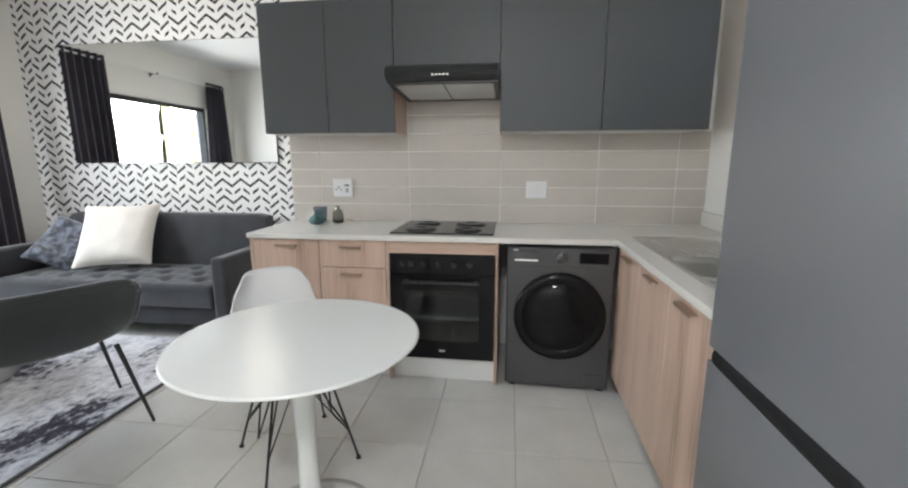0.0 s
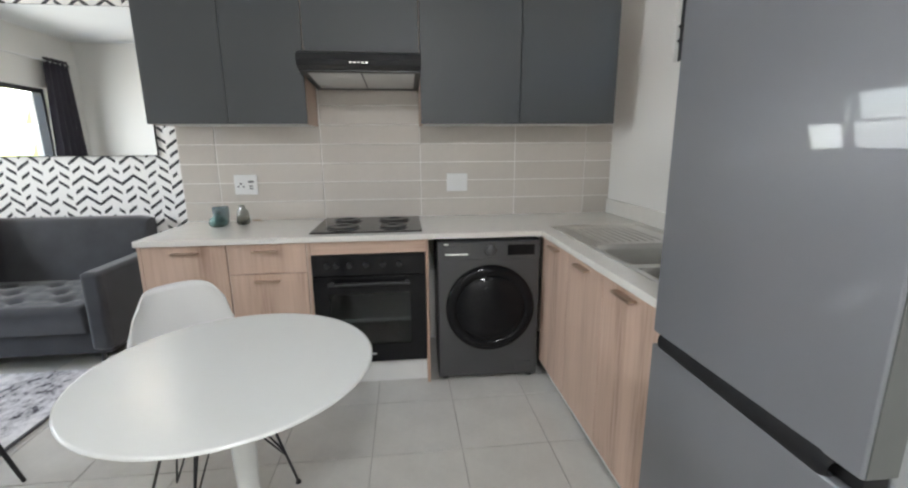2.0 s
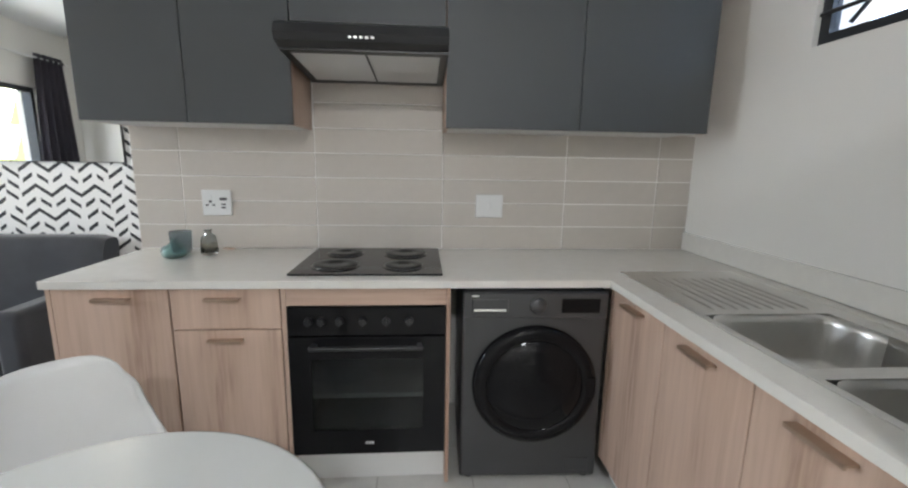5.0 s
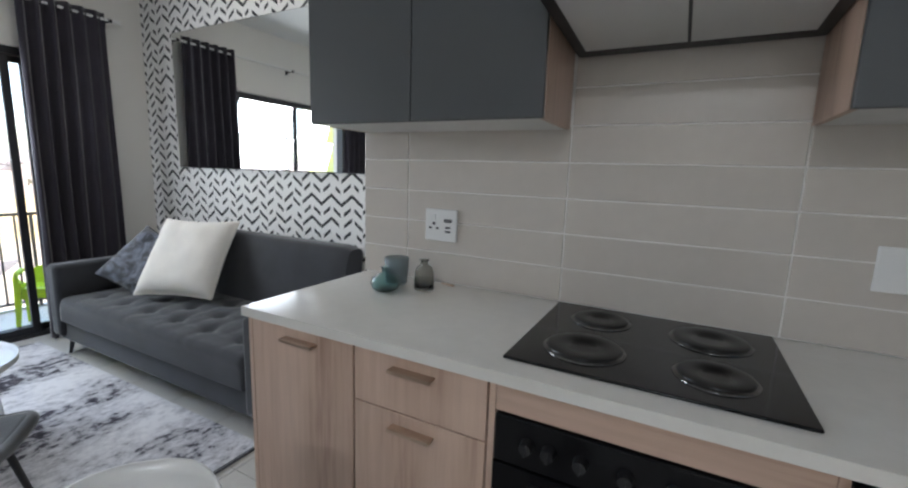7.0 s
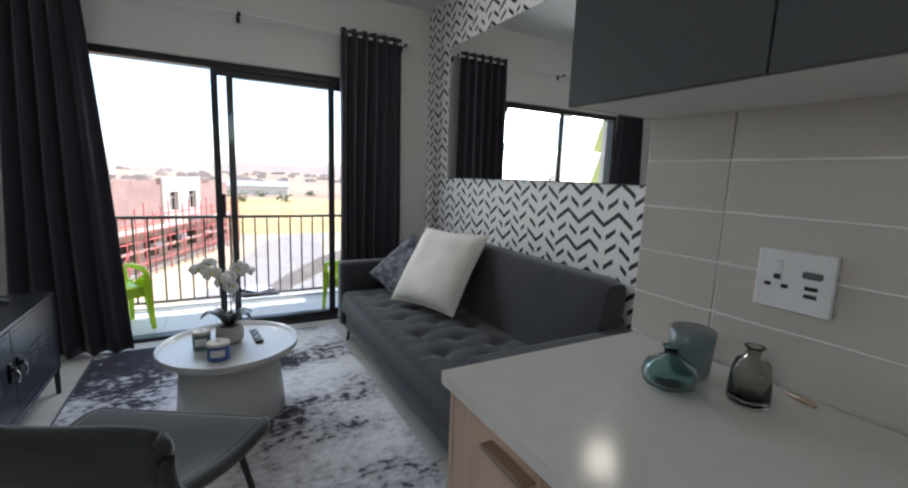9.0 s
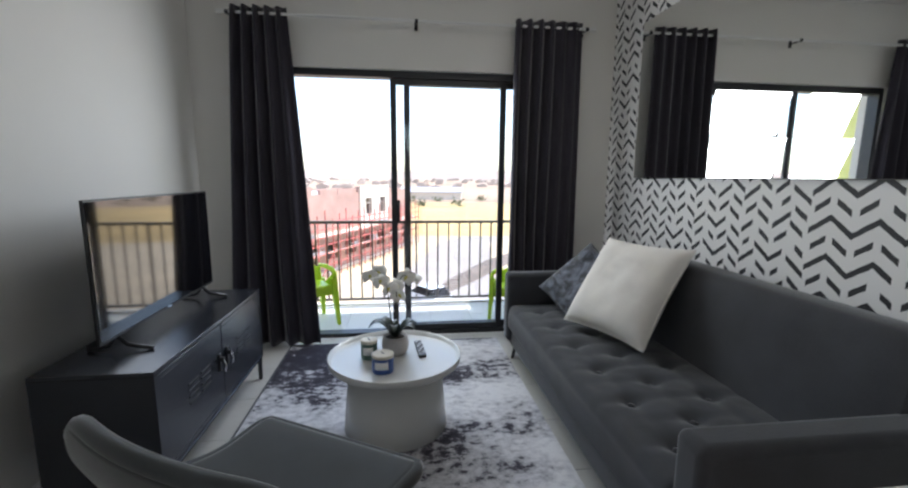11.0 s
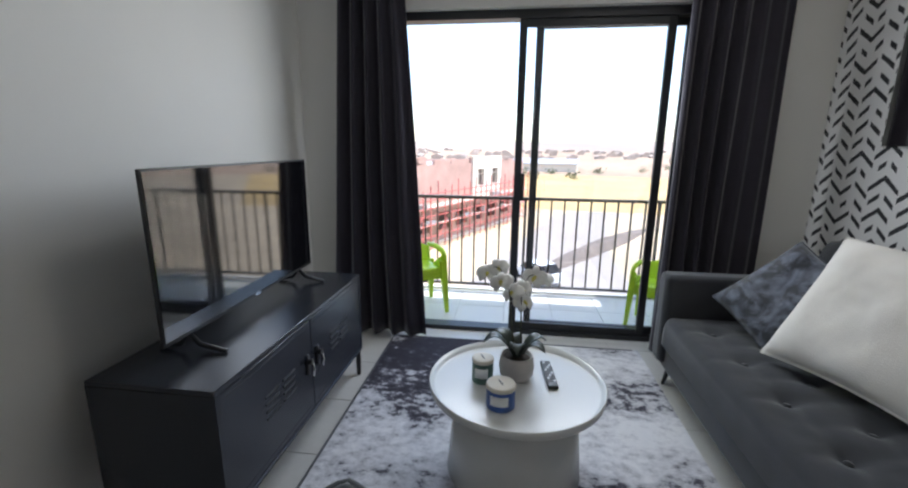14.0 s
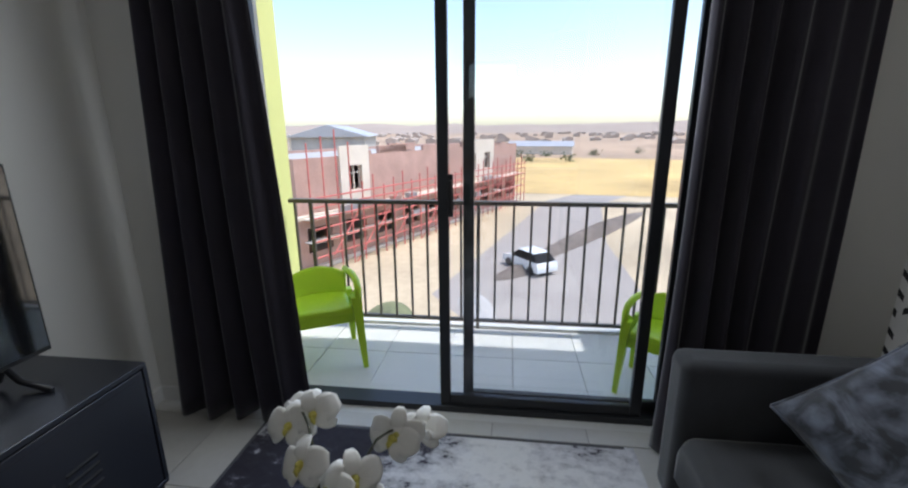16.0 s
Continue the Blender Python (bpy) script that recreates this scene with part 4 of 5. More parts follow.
# ---- sofa ----
so = thing("sofa", (0, 0, 0), "charcoal grey velvet sofa with tufted bench seat", "sofa")
SA, SB, SF, SK = -3.59, -1.45, 3.105, 4.03
part("base", B(SA + 0.03, SB - 0.03, SF + 0.03, SK - 0.04, 0.105, 0.255, 0.015), SOFA, so)
but = [(SA + 0.33 + 0.295 * i + (0.147 if j % 2 else 0), 3.27 + 0.17 * j) for j in range(3) for i in range(6 if j % 2 == 0 else 5)]
part("seat", pad(SA + 0.135, SB - 0.135, SF, 3.78, 0.258, 0.425, 0.045, 96, 40, but, 0.026, 0.045, 0.012), SOFA, so)
for x, y in but:
    part("button", Geo().lathe([(0.014, 0.0), (0.012, 0.006), (0.0, 0.009)], 12, (x, y, 0.402)), SOFA, so)


g = Geo()
bx0_, bx1_ = SA + 0.10, SB - 0.10


def back_pad(s, t):
    x = bx0_ + s * (bx1_ - bx0_)
    a = t * 2 * math.pi
    e = min(1.0, min(s, 1 - s) * 24)
    r = 0.02 * (1 - e)
    c, sn = math.cos(a), math.sin(a)
    yy = 0.095 * math.copysign(abs(c) ** 0.45, c) * (0.8 + 0.2 * e)
    zz = 0.285 * math.copysign(abs(sn) ** 0.35, sn) * (0.94 + 0.06 * e)
    lean = 0.16 * (zz + 0.28)
    return (x, 3.815 + yy + lean, 0.585 + zz)


g.sheet(back_pad, 60, 36)
for s in (0.0, 1.0):
    g.add([back_pad(s, j / 36) for j in range(36)], [tuple(range(36))])
part("backrest", g, SOFA, so)
for a, b in ((SA, SA + 0.125), (SB - 0.125, SB)):
    part("arm", B(a, b, SF - 0.005, SK - 0.03, 0.135, 0.640, 0.032, 4), SOFA, so)
for x in (SA + 0.10, SB - 0.10):
    for y in (SF + 0.07, SK - 0.12):
        part("leg", Geo().cyl((x, y, 0.11), (x - 0.01, y - 0.02, 0), 0.016, 0.010, 12), BLACKM, so)


def pillow(name, size, thick, material, at, label, seam=True):
    gg = Geo()
    n = 40
    for sgn in (1, -1):
        def f(s, t, sgn=sgn):
            a, b = 2 * s - 1, 2 * t - 1
            pull = 1 - 0.07 * (1 - b * b) * a * a
            pul2 = 1 - 0.07 * (1 - a * a) * b * b
            h = max(0, (1 - a ** 4) * (1 - b ** 4)) ** 0.55 * thick / 2
            h *= 1 + 0.06 * math.sin(5 * a + 2 * b) * math.cos(3 * b - a)
            q = (1 - a ** 6) * (1 - b ** 6)
            h += q * (0.007 * noise.noise((2.6 * a, 2.6 * b, sgn * 3.0)) + 0.004 * abs(noise.noise((5.5 * a + 2 * b, 4.5 * b, 7.0))))
            return (a * pull * size / 2, sgn * h, b * pul2 * size / 2)
        gg.sheet(f if sgn < 0 else (lambda s, t, f=f: f(1 - s, t)), n, n)
    th = thing(name, at, label, "cushion", "sofa cushions")
    part("cover", gg, material, th)
    if seam:
        rim_ = []
        for i in range(4 * n):
            k, s = divmod(i, n)
            s /= n
            a, b = ((2 * s - 1, -1), (1, 2 * s - 1), (1 - 2 * s, 1), (-1, 1 - 2 * s))[k]
            rim_.append((a * (1 - 0.07 * (1 - b * b) * a * a) * size / 2, 0, b * (1 - 0.07 * (1 - a * a) * b * b) * size / 2))
        rim_.append(rim_[0])
        part("seam", Geo().tube(rim_, 0.005, 6), material, th)
    return th




def basis(centre, across, up):
    """A pose whose x runs along across and whose z leans along up."""
    x = Vector(across).normalized()
    y = Vector(up).cross(x).normalized()
    z = x.cross(y)
    return Matrix.Translation(centre) @ Matrix((x, y, z)).transposed().to_4x4()


pillow("cream_cushion", 0.58, 0.17, CUSHW, basis((-2.75, 3.575, 0.712), (0.54, 0.185, 0.01), (-0.14, 0.287, 0.45)), "square cream cotton scatter cushion leaning on sofa back")
c_, s_ = math.cos(radians(38)), math.sin(radians(38))
A_, U_ = Vector((0.32, 0.30, 0.05)).normalized(), Vector((-0.22, 0.24, 0.42)).normalized()
pillow("marbled_cushion", 0.46, 0.16, CUSHB, basis((-3.185, 3.54, 0.618), A_ * c_ - U_ * s_, U_ * c_ + A_ * s_), "dark blue-grey marbled velvet cushion in the sofa corner")

# ---- mirror ----
mi = thing("wall_mirror", (0, YP, 0), "large frameless rectangular mirror on the patterned wall", "mirror")
part("mirror_glass", B(-3.545, -1.500, -0.022, -0.018, 1.318, 2.365), MIRROR, mi)
part("backing", B(-3.549, -1.496, -0.0175, -0.001, 1.314, 2.369), BLACKM, mi, "thin black edge and backing")


# ---- curtains and rod ----
def curtain(y0t, y1t, y0b, y1b, folds, z0, z1, label, seed):
    c = thing("curtain", (XW + 0.10, 0, 0), label, "curtain", "curtains")
    rs = random.Random(seed)
    ph = [rs.uniform(-0.5, 0.5) for _ in range(folds + 1)]

    def f(s, t):
        y = (y0b + (y0t - y0b) * t) * (1 - s) + (y1b + (y1t - y1b) * t) * s
        k = s * folds
        amp = 0.038 * (0.75 + 0.35 * (1 - t)) * (0.8 + 0.4 * math.sin(k * 0.9 + ph[0]))
        x = amp * math.sin(2 * math.pi * k + 0.5 * math.sin(3.0 * (1 - t) + ph[int(k) % folds]) * (1 - t))
        return (x + 0.012 * (1 - t) * math.sin(9 * s + 2 * t), y + 0.012 * math.sin(4 * t + k) * (1 - t), z0 + (z1 - z0) * t)
    part("fabric", Geo().sheet(f, folds * 14, 26), CURT, c, solid=0.004)
    for i in range(folds):
        yy = y0t + (y1t - y0t) * (i + 0.5) / folds
        part("eyelet", Geo().lathe([(0.018, -0.004), (0.026, -0.004), (0.026, 0.004), (0.018, 0.004), (0.018, -0.004)], 18), BLACKM, c, at=Matrix.Translation((0, yy, z1 - 0.045)) @ pose(0, 0, 0, 90, 0, 0))


curtain(1.20, 1.575, 1.06, 1.73, 5, 0.015, 2.47, "charcoal eyelet curtain drawn aside beside the television", 3)
curtain(3.215, 3.735, 3.19, 3.74, 6, 0.015, 2.47, "charcoal eyelet curtain drawn aside beside the sofa", 5)
rod = thing("curtain_rod", (XW + 0.10, 0, 2.425), "thin white metal curtain rod with centre bracket", "curtain rod")
part("pole", Geo().cyl((0, 1.15, 0), (0, 3.80, 0), 0.010, n=16), PLASTIC, rod)
for y in (1.13, 3.82):
    part("finial", Geo().cyl((0, y - 0.02, 0), (0, y + 0.02, 0), 0.016, n=16), PLASTIC, rod)
for y in (1.18, 2.48, 3.77):
    part("bracket", Geo().box(-0.098, 0.0, y - 0.006, y + 0.006, -0.010, -0.002).box(-0.099, -0.092, y - 0.012, y + 0.012, -0.035, 0.030).cyl((0, y - 0.012, 0), (0, y + 0.012, 0), 0.014), BLACKM, rod)

# ---- television and locker cabinet ----
lc = thing("locker_cabinet", (-3.372, 1.022, 0), "dark navy-grey steel locker cabinet with two doors", "tv stand")
W, DP, Z0, Z1 = 1.212, 0.425, 0.145, 0.598
part("top_panel", B(0, W, 0, DP, Z1 - 0.018, Z1, 0.003), LOCKER, lc)
part("bottom_panel", B(0, W, 0, DP, Z0, Z0 + 0.016, 0.002, 1), LOCKER, lc)
for x in (0.0, W - 0.014):
    part("side_panel", B(x, x + 0.014, 0, DP, Z0 + 0.016, Z1 - 0.018), LOCKER, lc)
part("back_panel", B(0.014, W - 0.014, 0, 0.01, Z0 + 0.016, Z1 - 0.018), LOCKER, lc)
for k, (a, b) in enumerate(((0.016, W / 2 - 0.002), (W / 2 + 0.002, W - 0.016))):
    d = part("door", B(a, b, DP - 0.018, DP - 0.003, Z0 + 0.019, Z1 - 0.023, 0.003), LOCKER, lc)
    for zf in (Z0 + 0.040, Z1 - 0.048):
        part("door_fold", B(a + 0.03, b - 0.03, DP - 0.004, DP - 0.001, zf, zf + 0.004), LOCKER, d)
    m_ = (a + b) / 2
    for i in range(4):
        z = 0.335 + 0.028 * i
        for dx in (-0.10, 0.02) if k else (-0.06, 0.06):
            part("louvre", Geo().add([(m_ + dx - 0.045, DP - 0.003, z), (m_ + dx + 0.045, DP - 0.003, z), (m_ + dx + 0.045, DP + 0.001, z + 0.009), (m_ + dx - 0.045, DP + 0.001, z + 0.009), (m_ + dx - 0.045, DP - 0.003, z + 0.013), (m_ + dx + 0.045, DP - 0.003, z + 0.013)], [(0, 1, 2, 3), (3, 2, 5, 4), (0, 3, 4), (1, 5, 2)]), GRIP, d)
    hx = b - 0.045 if not k else a + 0.045
    h_ = part("lock_handle", Geo().box(hx - 0.010, hx + 0.010, DP - 0.003, DP + 0.006, 0.345, 0.435, 0.003).cyl((hx, DP + 0.004, 0.405), (hx, DP + 0.022, 0.405), 0.013), BLACKM, d, "black locker hasp and lock")
    part("key_tag", Geo().tube([(hx, DP + 0.022, 0.40), (hx + 0.004, DP + 0.030, 0.375), (hx + 0.006, DP + 0.026, 0.345)], 0.005, 6), CHROME, h_)
for x in (0.03, W - 0.03):
    for y in (0.02, DP - 0.014):
        part("leg", Geo().cyl((x, y, Z0), (x, y, 0.0), 0.015, 0.012, 12), BLACKM, lc)

tv = thing("television", Matrix.Translation((-2.790, 1.188, 0.598)) @ pose(0, 0, 0, 0, 0, 0.6), "flat-screen television standing switched off on the locker cabinet", "television")
TW, TZ0, TZ1 = 1.046, 0.062, 0.622
part("housing", Geo().box(-TW / 2, TW / 2, 0.002, 0.014, TZ0, TZ1, 0.003).box(-0.34, 0.34, -0.045, 0.002, TZ0 + 0.02, TZ0 + 0.30, 0.012), TVB, tv)
part("screen", B(-TW / 2 + 0.008, TW / 2 - 0.008, 0.0145, 0.0165, TZ0 + 0.016, TZ1 - 0.008), SCREEN, tv, "glossy black screen")
part("badge", B(-0.02, 0.02, 0.0145, 0.0175, TZ0 + 0.004, TZ0 + 0.011), CHROME, tv)
for sx in (-1, 1):
    part("foot", Geo().tube([(0.40 * sx, -0.11, 0.007), (0.40 * sx, -0.03, 0.022), (0.40 * sx, 0.0, TZ0 + 0.005)], 0.009, 8).tube([(0.40 * sx, 0.0, TZ0 + 0.005), (0.40 * sx, 0.04, 0.026), (0.40 * sx, 0.135, 0.007)], 0.009, 8), BLACKM, tv)

# ---- coffee table and what stands on it ----
CX, CY = -2.715, 2.315
ct = thing("coffee_table", (CX, CY, 0.011), "round white drum coffee table with tray rim", "coffee table")
part("tray_top", Geo().lathe([(0.0, 0.355), (0.325, 0.355), (0.338, 0.365), (0.342, 0.395), (0.337, 0.397), (0.330, 0.376), (0.318, 0.372), (0.316, 0.372), (0.310, 0.372), (0.0, 0.372)], 88), TABLE, ct)
part("base", Geo().lathe([(0.0, 0.0), (0.262, 0.0), (0.268, 0.006), (0.238, 0.354), (0.0, 0.354)], 72), TABLE, ct)
ZT = 0.011 + 0.372

op = thing("potted_orchid", (-2.765, 2.315, ZT), "white artificial orchid in a round pale stone pot", "plant")
part("pot", Geo().lathe([(0.0, 0.0), (0.052, 0.0), (0.066, 0.020), (0.071, 0.055), (0.064, 0.098), (0.059, 0.100), (0.058, 0.088), (0.0, 0.086)], 40), POT, op)
part("soil", Geo().lathe([(0.057, 0.086), (0.03, 0.094), (0.0, 0.096)], 20), SOIL, op)
rs = random.Random(11)
for k in range(6):
    a = k * 1.047 + rs.uniform(-0.3, 0.3)
    L, up = rs.uniform(0.09, 0.125), rs.uniform(0.025, 0.055)

    def leaf(s, t, a=a, L=L, up=up):
        w = 0.030 * math.sin(math.pi * min(1, 0.12 + t * 0.88)) ** 0.7
        q = (2 * s - 1) * w
        r = 0.015 + L * t
        z = 0.095 + up * math.sin(math.pi * t * 0.75) * 1.6 + abs(q) * 0.35
        return (r * math.cos(a) - q * math.sin(a), r * math.sin(a) + q * math.cos(a), z)
    part("leaf", Geo().sheet(leaf, 4, 10), LEAF, op, solid=0.003)


def blossom(parent, at):
    fl = part("blossom", Geo().lathe([(0.0, 0.014), (0.006, 0.012), (0.009, 0.004), (0.006, 0.0)], 10).tube([(0, 0, 0.004), (0, -0.010, 0.014), (0, -0.016, 0.010)], [0.006, 0.005, 0.002], 6), PETALC, parent, "yellow orchid centre", at=at)
    for k, (ang, L, w) in enumerate(((90, 0.043, 0.032), (10, 0.047, 0.052), (170, 0.047, 0.052), (222, 0.040, 0.030), (318, 0.040, 0.030))):
        a = radians(ang)

        def petal(s, t, a=a, L=L, w=w):
            q = (2 * s - 1) * w / 2 * math.sin(math.pi * (0.06 + 0.90 * t)) ** 0.45
            r = 0.004 + L * t
            return (r * math.cos(a) - q * math.sin(a), r * math.sin(a) + q * math.cos(a), 0.004 + 0.001 * (a % 0.7) + 0.006 * math.sin(math.pi * t) - 0.012 * t * t - 0.10 * abs(q))
        part("petal", Geo().sheet(petal, 6, 6), PETAL, fl, solid=0.0015)


for k, (dx, dy, top_, lean) in enumerate(((0.0, -0.01, 0.43, -1), (-0.01, 0.015, 0.40, 1))):
    pts = []
    for i in range(15):
        t = i / 14
        bend = max(0, t - 0.62) / 0.38
        pts.append((dx - 0.10 * t - 0.10 * bend, dy - 0.03 * t + lean * (0.02 * t + 0.085 * bend ** 1.2), 0.09 + (top_ - 0.09) * min(1, t / 0.8) - 0.035 * bend ** 2))
    stm = part("stem", Geo().tube(pts, [0.0038 - 0.0018 * i / 14 for i in range(15)], 7), STEM, op)
    rs = random.Random(20 + k)
    for j, i in enumerate((8, 10, 12, 13, 14)):
        p = Vector(pts[i]) + Vector((0.020 if j % 2 else -0.014, 0.012 * (-1) ** j, -0.014 + rs.uniform(-0.012, 0.016)))
        aim = Vector((1.0 if j % 2 else 0.6, 0.55 * lean * rs.uniform(-0.4, 1.5), rs.uniform(0.1, 0.75)))
        blossom(stm, look(p, p - aim, rs.uniform(-25, 25)))
    for j in range(2):
        e = Vector(pts[14])
        part("bud", Geo().lathe([(0.0, -0.012), (0.007, -0.006), (0.008, 0.003), (0.0, 0.012)], 10, e + Vector((0.012 * j, lean * 0.015 * (j + 1), -0.012 * j))), PETAL, stm)


def candle(x, y, r, h, label_mat, label):
    c = thing("candle_tin", (x, y, ZT), label, "candle", "candles")
    part("tin", Geo().lathe([(0.0, 0.0), (r - 0.002, 0.0), (r, 0.003), (r, h - 0.004), (r - 0.003, h), (r - 0.006, h), (r - 0.007, h - 0.012), (0.0, h - 0.012)], 40), label_mat, c)
    part("lid", Geo().lathe([(r + 0.0012, h - 0.012), (r + 0.0015, h - 0.001), (r - 0.001, h + 0.003), (r - 0.006, h + 0.0035), (0.0, h + 0.0035)], 40), WAX, c, "pale cream lid")
    part("lid_mark", Geo().box(-0.020, 0.014, -0.0025, 0.0025, h + 0.003, h + 0.005), BLACKM, c, at=pose(0, 0, 0, 0, 0, 25))
    part("label_panel", Geo().sheet(lambda s, t: ((r + 0.0008) * math.cos(-0.75 + 1.3 * s), (r + 0.0008) * math.sin(-0.75 + 1.3 * s), h * (0.28 + 0.42 * t)), 14, 1), PLASTIC, c, "white printed label patch", solid=0.0006)


candle(-2.720, 2.182, 0.042, 0.096, CANG, "grey-green candle tin with cream lid on coffee table")
candle(-2.555, 2.258, 0.052, 0.086, CANB, "blue and white candle tin with cream lid")
rm = thing("remote_control", pose(-2.79, 2.448, ZT, 0, 0, 5), "slim black television remote with light keys", "remote")
part("case", B(-0.105, 0.105, -0.021, 0.021, 0.0, 0.016, 0.006), TVB, rm)
for i in range(8):
    for j in range(3):
        part("key", B(-0.088 + 0.021 * i, -0.076 + 0.021 * i, -0.014 + 0.0105 * j, -0.0065 + 0.0105 * j, 0.0155, 0.018), PIPING if (i + j) % 3 else PLASTIC, rm)

# ---- ceiling lamp ----
la = thing("ceiling_lamp", (LX, LY, HC), "round white glass ceiling lamp switched on", "ceiling light")
part("canopy", Geo().lathe([(0.0, 0.0), (0.125, 0.0), (0.130, -0.012), (0.120, -0.02)], 48), PLASTIC, la)
part("shade", Geo().lathe([(0.122, -0.018), (0.120, -0.040), (0.095, -0.062), (0.045, -0.073), (0.0, -0.075)], 48), SHADE, la, "glowing opal glass shade")

# Assumed lamp, out of view; added to fill the kitchen with light.
kl = thing("ceiling_lamp", (0.40, -0.75, HC), "round white fill lamp added in the unseen kitchen passage", "ceiling light")
part("canopy", Geo().lathe([(0.0, 0.0), (0.23, 0.0), (0.235, -0.012), (0.22, -0.02)], 40), PLASTIC, kl)
part("shade", Geo().lathe([(0.225, -0.018), (0.22, -0.045), (0.17, -0.075), (0.08, -0.092), (0.0, -0.095)], 40), SHADE2, kl, "glowing opal glass shade")

# ---- balcony ----
BX = -5.02
bal = structure("balcony_slab", B(BX - 0.05, XW - 0.25, 0.95, 4.35, -0.25, -0.032), GROUT, "tiled concrete balcony floor slab", "balcony")
structure("balcony_kerb", B(BX - 0.05, BX, 1.10, 4.15, -0.032, -0.004), BTILE, "low pale edge along the balcony", "kerb")
structure("balcony_wall_south", B(BX - 0.10, XW - 0.25, 0.85, 1.085, -3.2, HC), LIMEW, "lime green painted balcony side wall", "wall")
structure("balcony_wall_north", B(BX - 0.10, XW - 0.25, 4.15, 4.35, -3.2, HC), LIMEW, "lime green painted balcony side wall", "wall")
# Soffit assumed from the shaded tiles; its depth is set to block sun.
structure("balcony_roof", B(-4.86, XW - 0.25, 0.85, 4.35, HC, HC + 0.15), CEIL, "unseen white balcony soffit that shades the tiles", "ceiling")
structure("facade_below", B(XW - 0.25, XW - 0.05, -6, 10, -6.5, -0.25), LIMEW, "lime green painted building facade below the balcony", "facade")

rl = thing("balcony_railing", (-4.985, 0, -0.004), "dark brown painted steel balcony railing with upright bars", "railing")
part("top_rail", B(-0.022, 0.022, 1.13, 4.10, 0.845, 0.872, 0.004), RAILM, rl)
part("bottom_rail", B(-0.015, 0.015, 1.13, 4.10, 0.050, 0.070, 0.003), RAILM, rl)
y = 1.165
k = 0
while y < 4.08:
    post = k % 10 == 1
    part("post" if post else "baluster", B(-0.011 if post else -0.007, 0.011 if post else 0.007, y - (0.011 if post else 0.007), y + (0.011 if post else 0.007), 0.0 if post else 0.068, 0.846), RAILM, rl)
    y += 0.1117
    k += 1


def armchair(at):
    c = thing("plastic_chair", at @ Matrix.Diagonal((0.8, 0.8, 0.93, 1)), "lime green moulded plastic low armchair on balcony tiles", "chair", "balcony chairs")
    part("seat", pad(-0.20, 0.20, -0.20, 0.19, 0.36, 0.395, 0.02, 16, 16), LIME, c)
    part("apron", Geo().box(-0.20, 0.20, -0.200, -0.188, 0.30, 0.362).box(-0.20, -0.188, -0.188, 0.19, 0.30, 0.362).box(0.188, 0.20, -0.188, 0.19, 0.30, 0.362), LIME, c)

    def bk(s, t):
        w = 2 * s - 1
        return (w * (0.20 + 0.02 * t), 0.18 + 0.09 * t - 0.05 * w * w, 0.385 + 0.17 * t - 0.05 * w * w * t)
    part("backrest", Geo().sheet(bk, 14, 10), LIME, c, solid=0.014)
    for sx in (-1, 1):
        sp = [(sx * 0.215 + d, y, z) for d in (-0.006, 0.006) for y, z in ((-0.20, 0.51), (-0.20, 0.33), (0.18, 0.33))]
        part("side_panel", Geo().add(sp, [(0, 1, 2), (3, 5, 4), (0, 3, 4, 1), (1, 4, 5, 2), (2, 5, 3, 0)]), LIME, c)
        part("armrest", Geo().tube([(sx * 0.21, 0.22, 0.535), (sx * 0.235, 0.05, 0.54), (sx * 0.24, -0.12, 0.53), (sx * 0.235, -0.19, 0.50), (sx * 0.23, -0.205, 0.44)], [0.020, 0.024, 0.026, 0.026, 0.026], 10), LIME, c)
        for y0, y1, zt in ((-0.19, -0.235, 0.46), (0.19, 0.245, 0.40)):
            vs = []
            for (yy, z, w) in ((y1, 0.0, 0.017), (y0, zt, 0.036)):
                xx = sx * (0.25 if z == 0 else 0.215)
                vs += [(xx - w, yy - w, z), (xx + w, yy - w, z), (xx + w, yy + w, z), (xx - w, yy + w, z)]
            part("leg", Geo().add(vs, [(0, 3, 2, 1), (4, 5, 6, 7), (0, 1, 5, 4), (1, 2, 6, 5), (2, 3, 7, 6), (3, 0, 4, 7)]), LIME, c)
    return c


ch = armchair(pose(-4.51, 1.515, -0.025, 0, 0, 120))
copy_thing(ch, pose(-4.40, 3.365, -0.025, 0, 0, 60) @ Matrix.Diagonal((0.8, 0.8, 0.93, 1)))

# ---- outside, far below the balcony ----
GZ = -6.5
# Brick, dark soil and shrub colours are lightened to stand in for haze.
EARTH = mat("pale_earth", (0.45, 0.36, 0.24), 0.95, vary=0.3, scale=0.12, fine=2.0, bump=0.3)
DRYG = mat("dry_grass", (0.48, 0.33, 0.13), 0.95, vary=0.4, scale=0.06, fine=0.9, bump=0.4)
ROAD = mat("pale_road", (0.31, 0.275, 0.245), 0.9, vary=0.12, scale=0.3, fine=6)
BRICK = mat("raw_brick", (0.42, 0.265, 0.215), 0.9, vary=0.25, scale=0.6, fine=8, bump=0.4)
PLAST = mat("pale_plaster", (0.66, 0.58, 0.48), 0.9, vary=0.1, scale=0.5, fine=10)
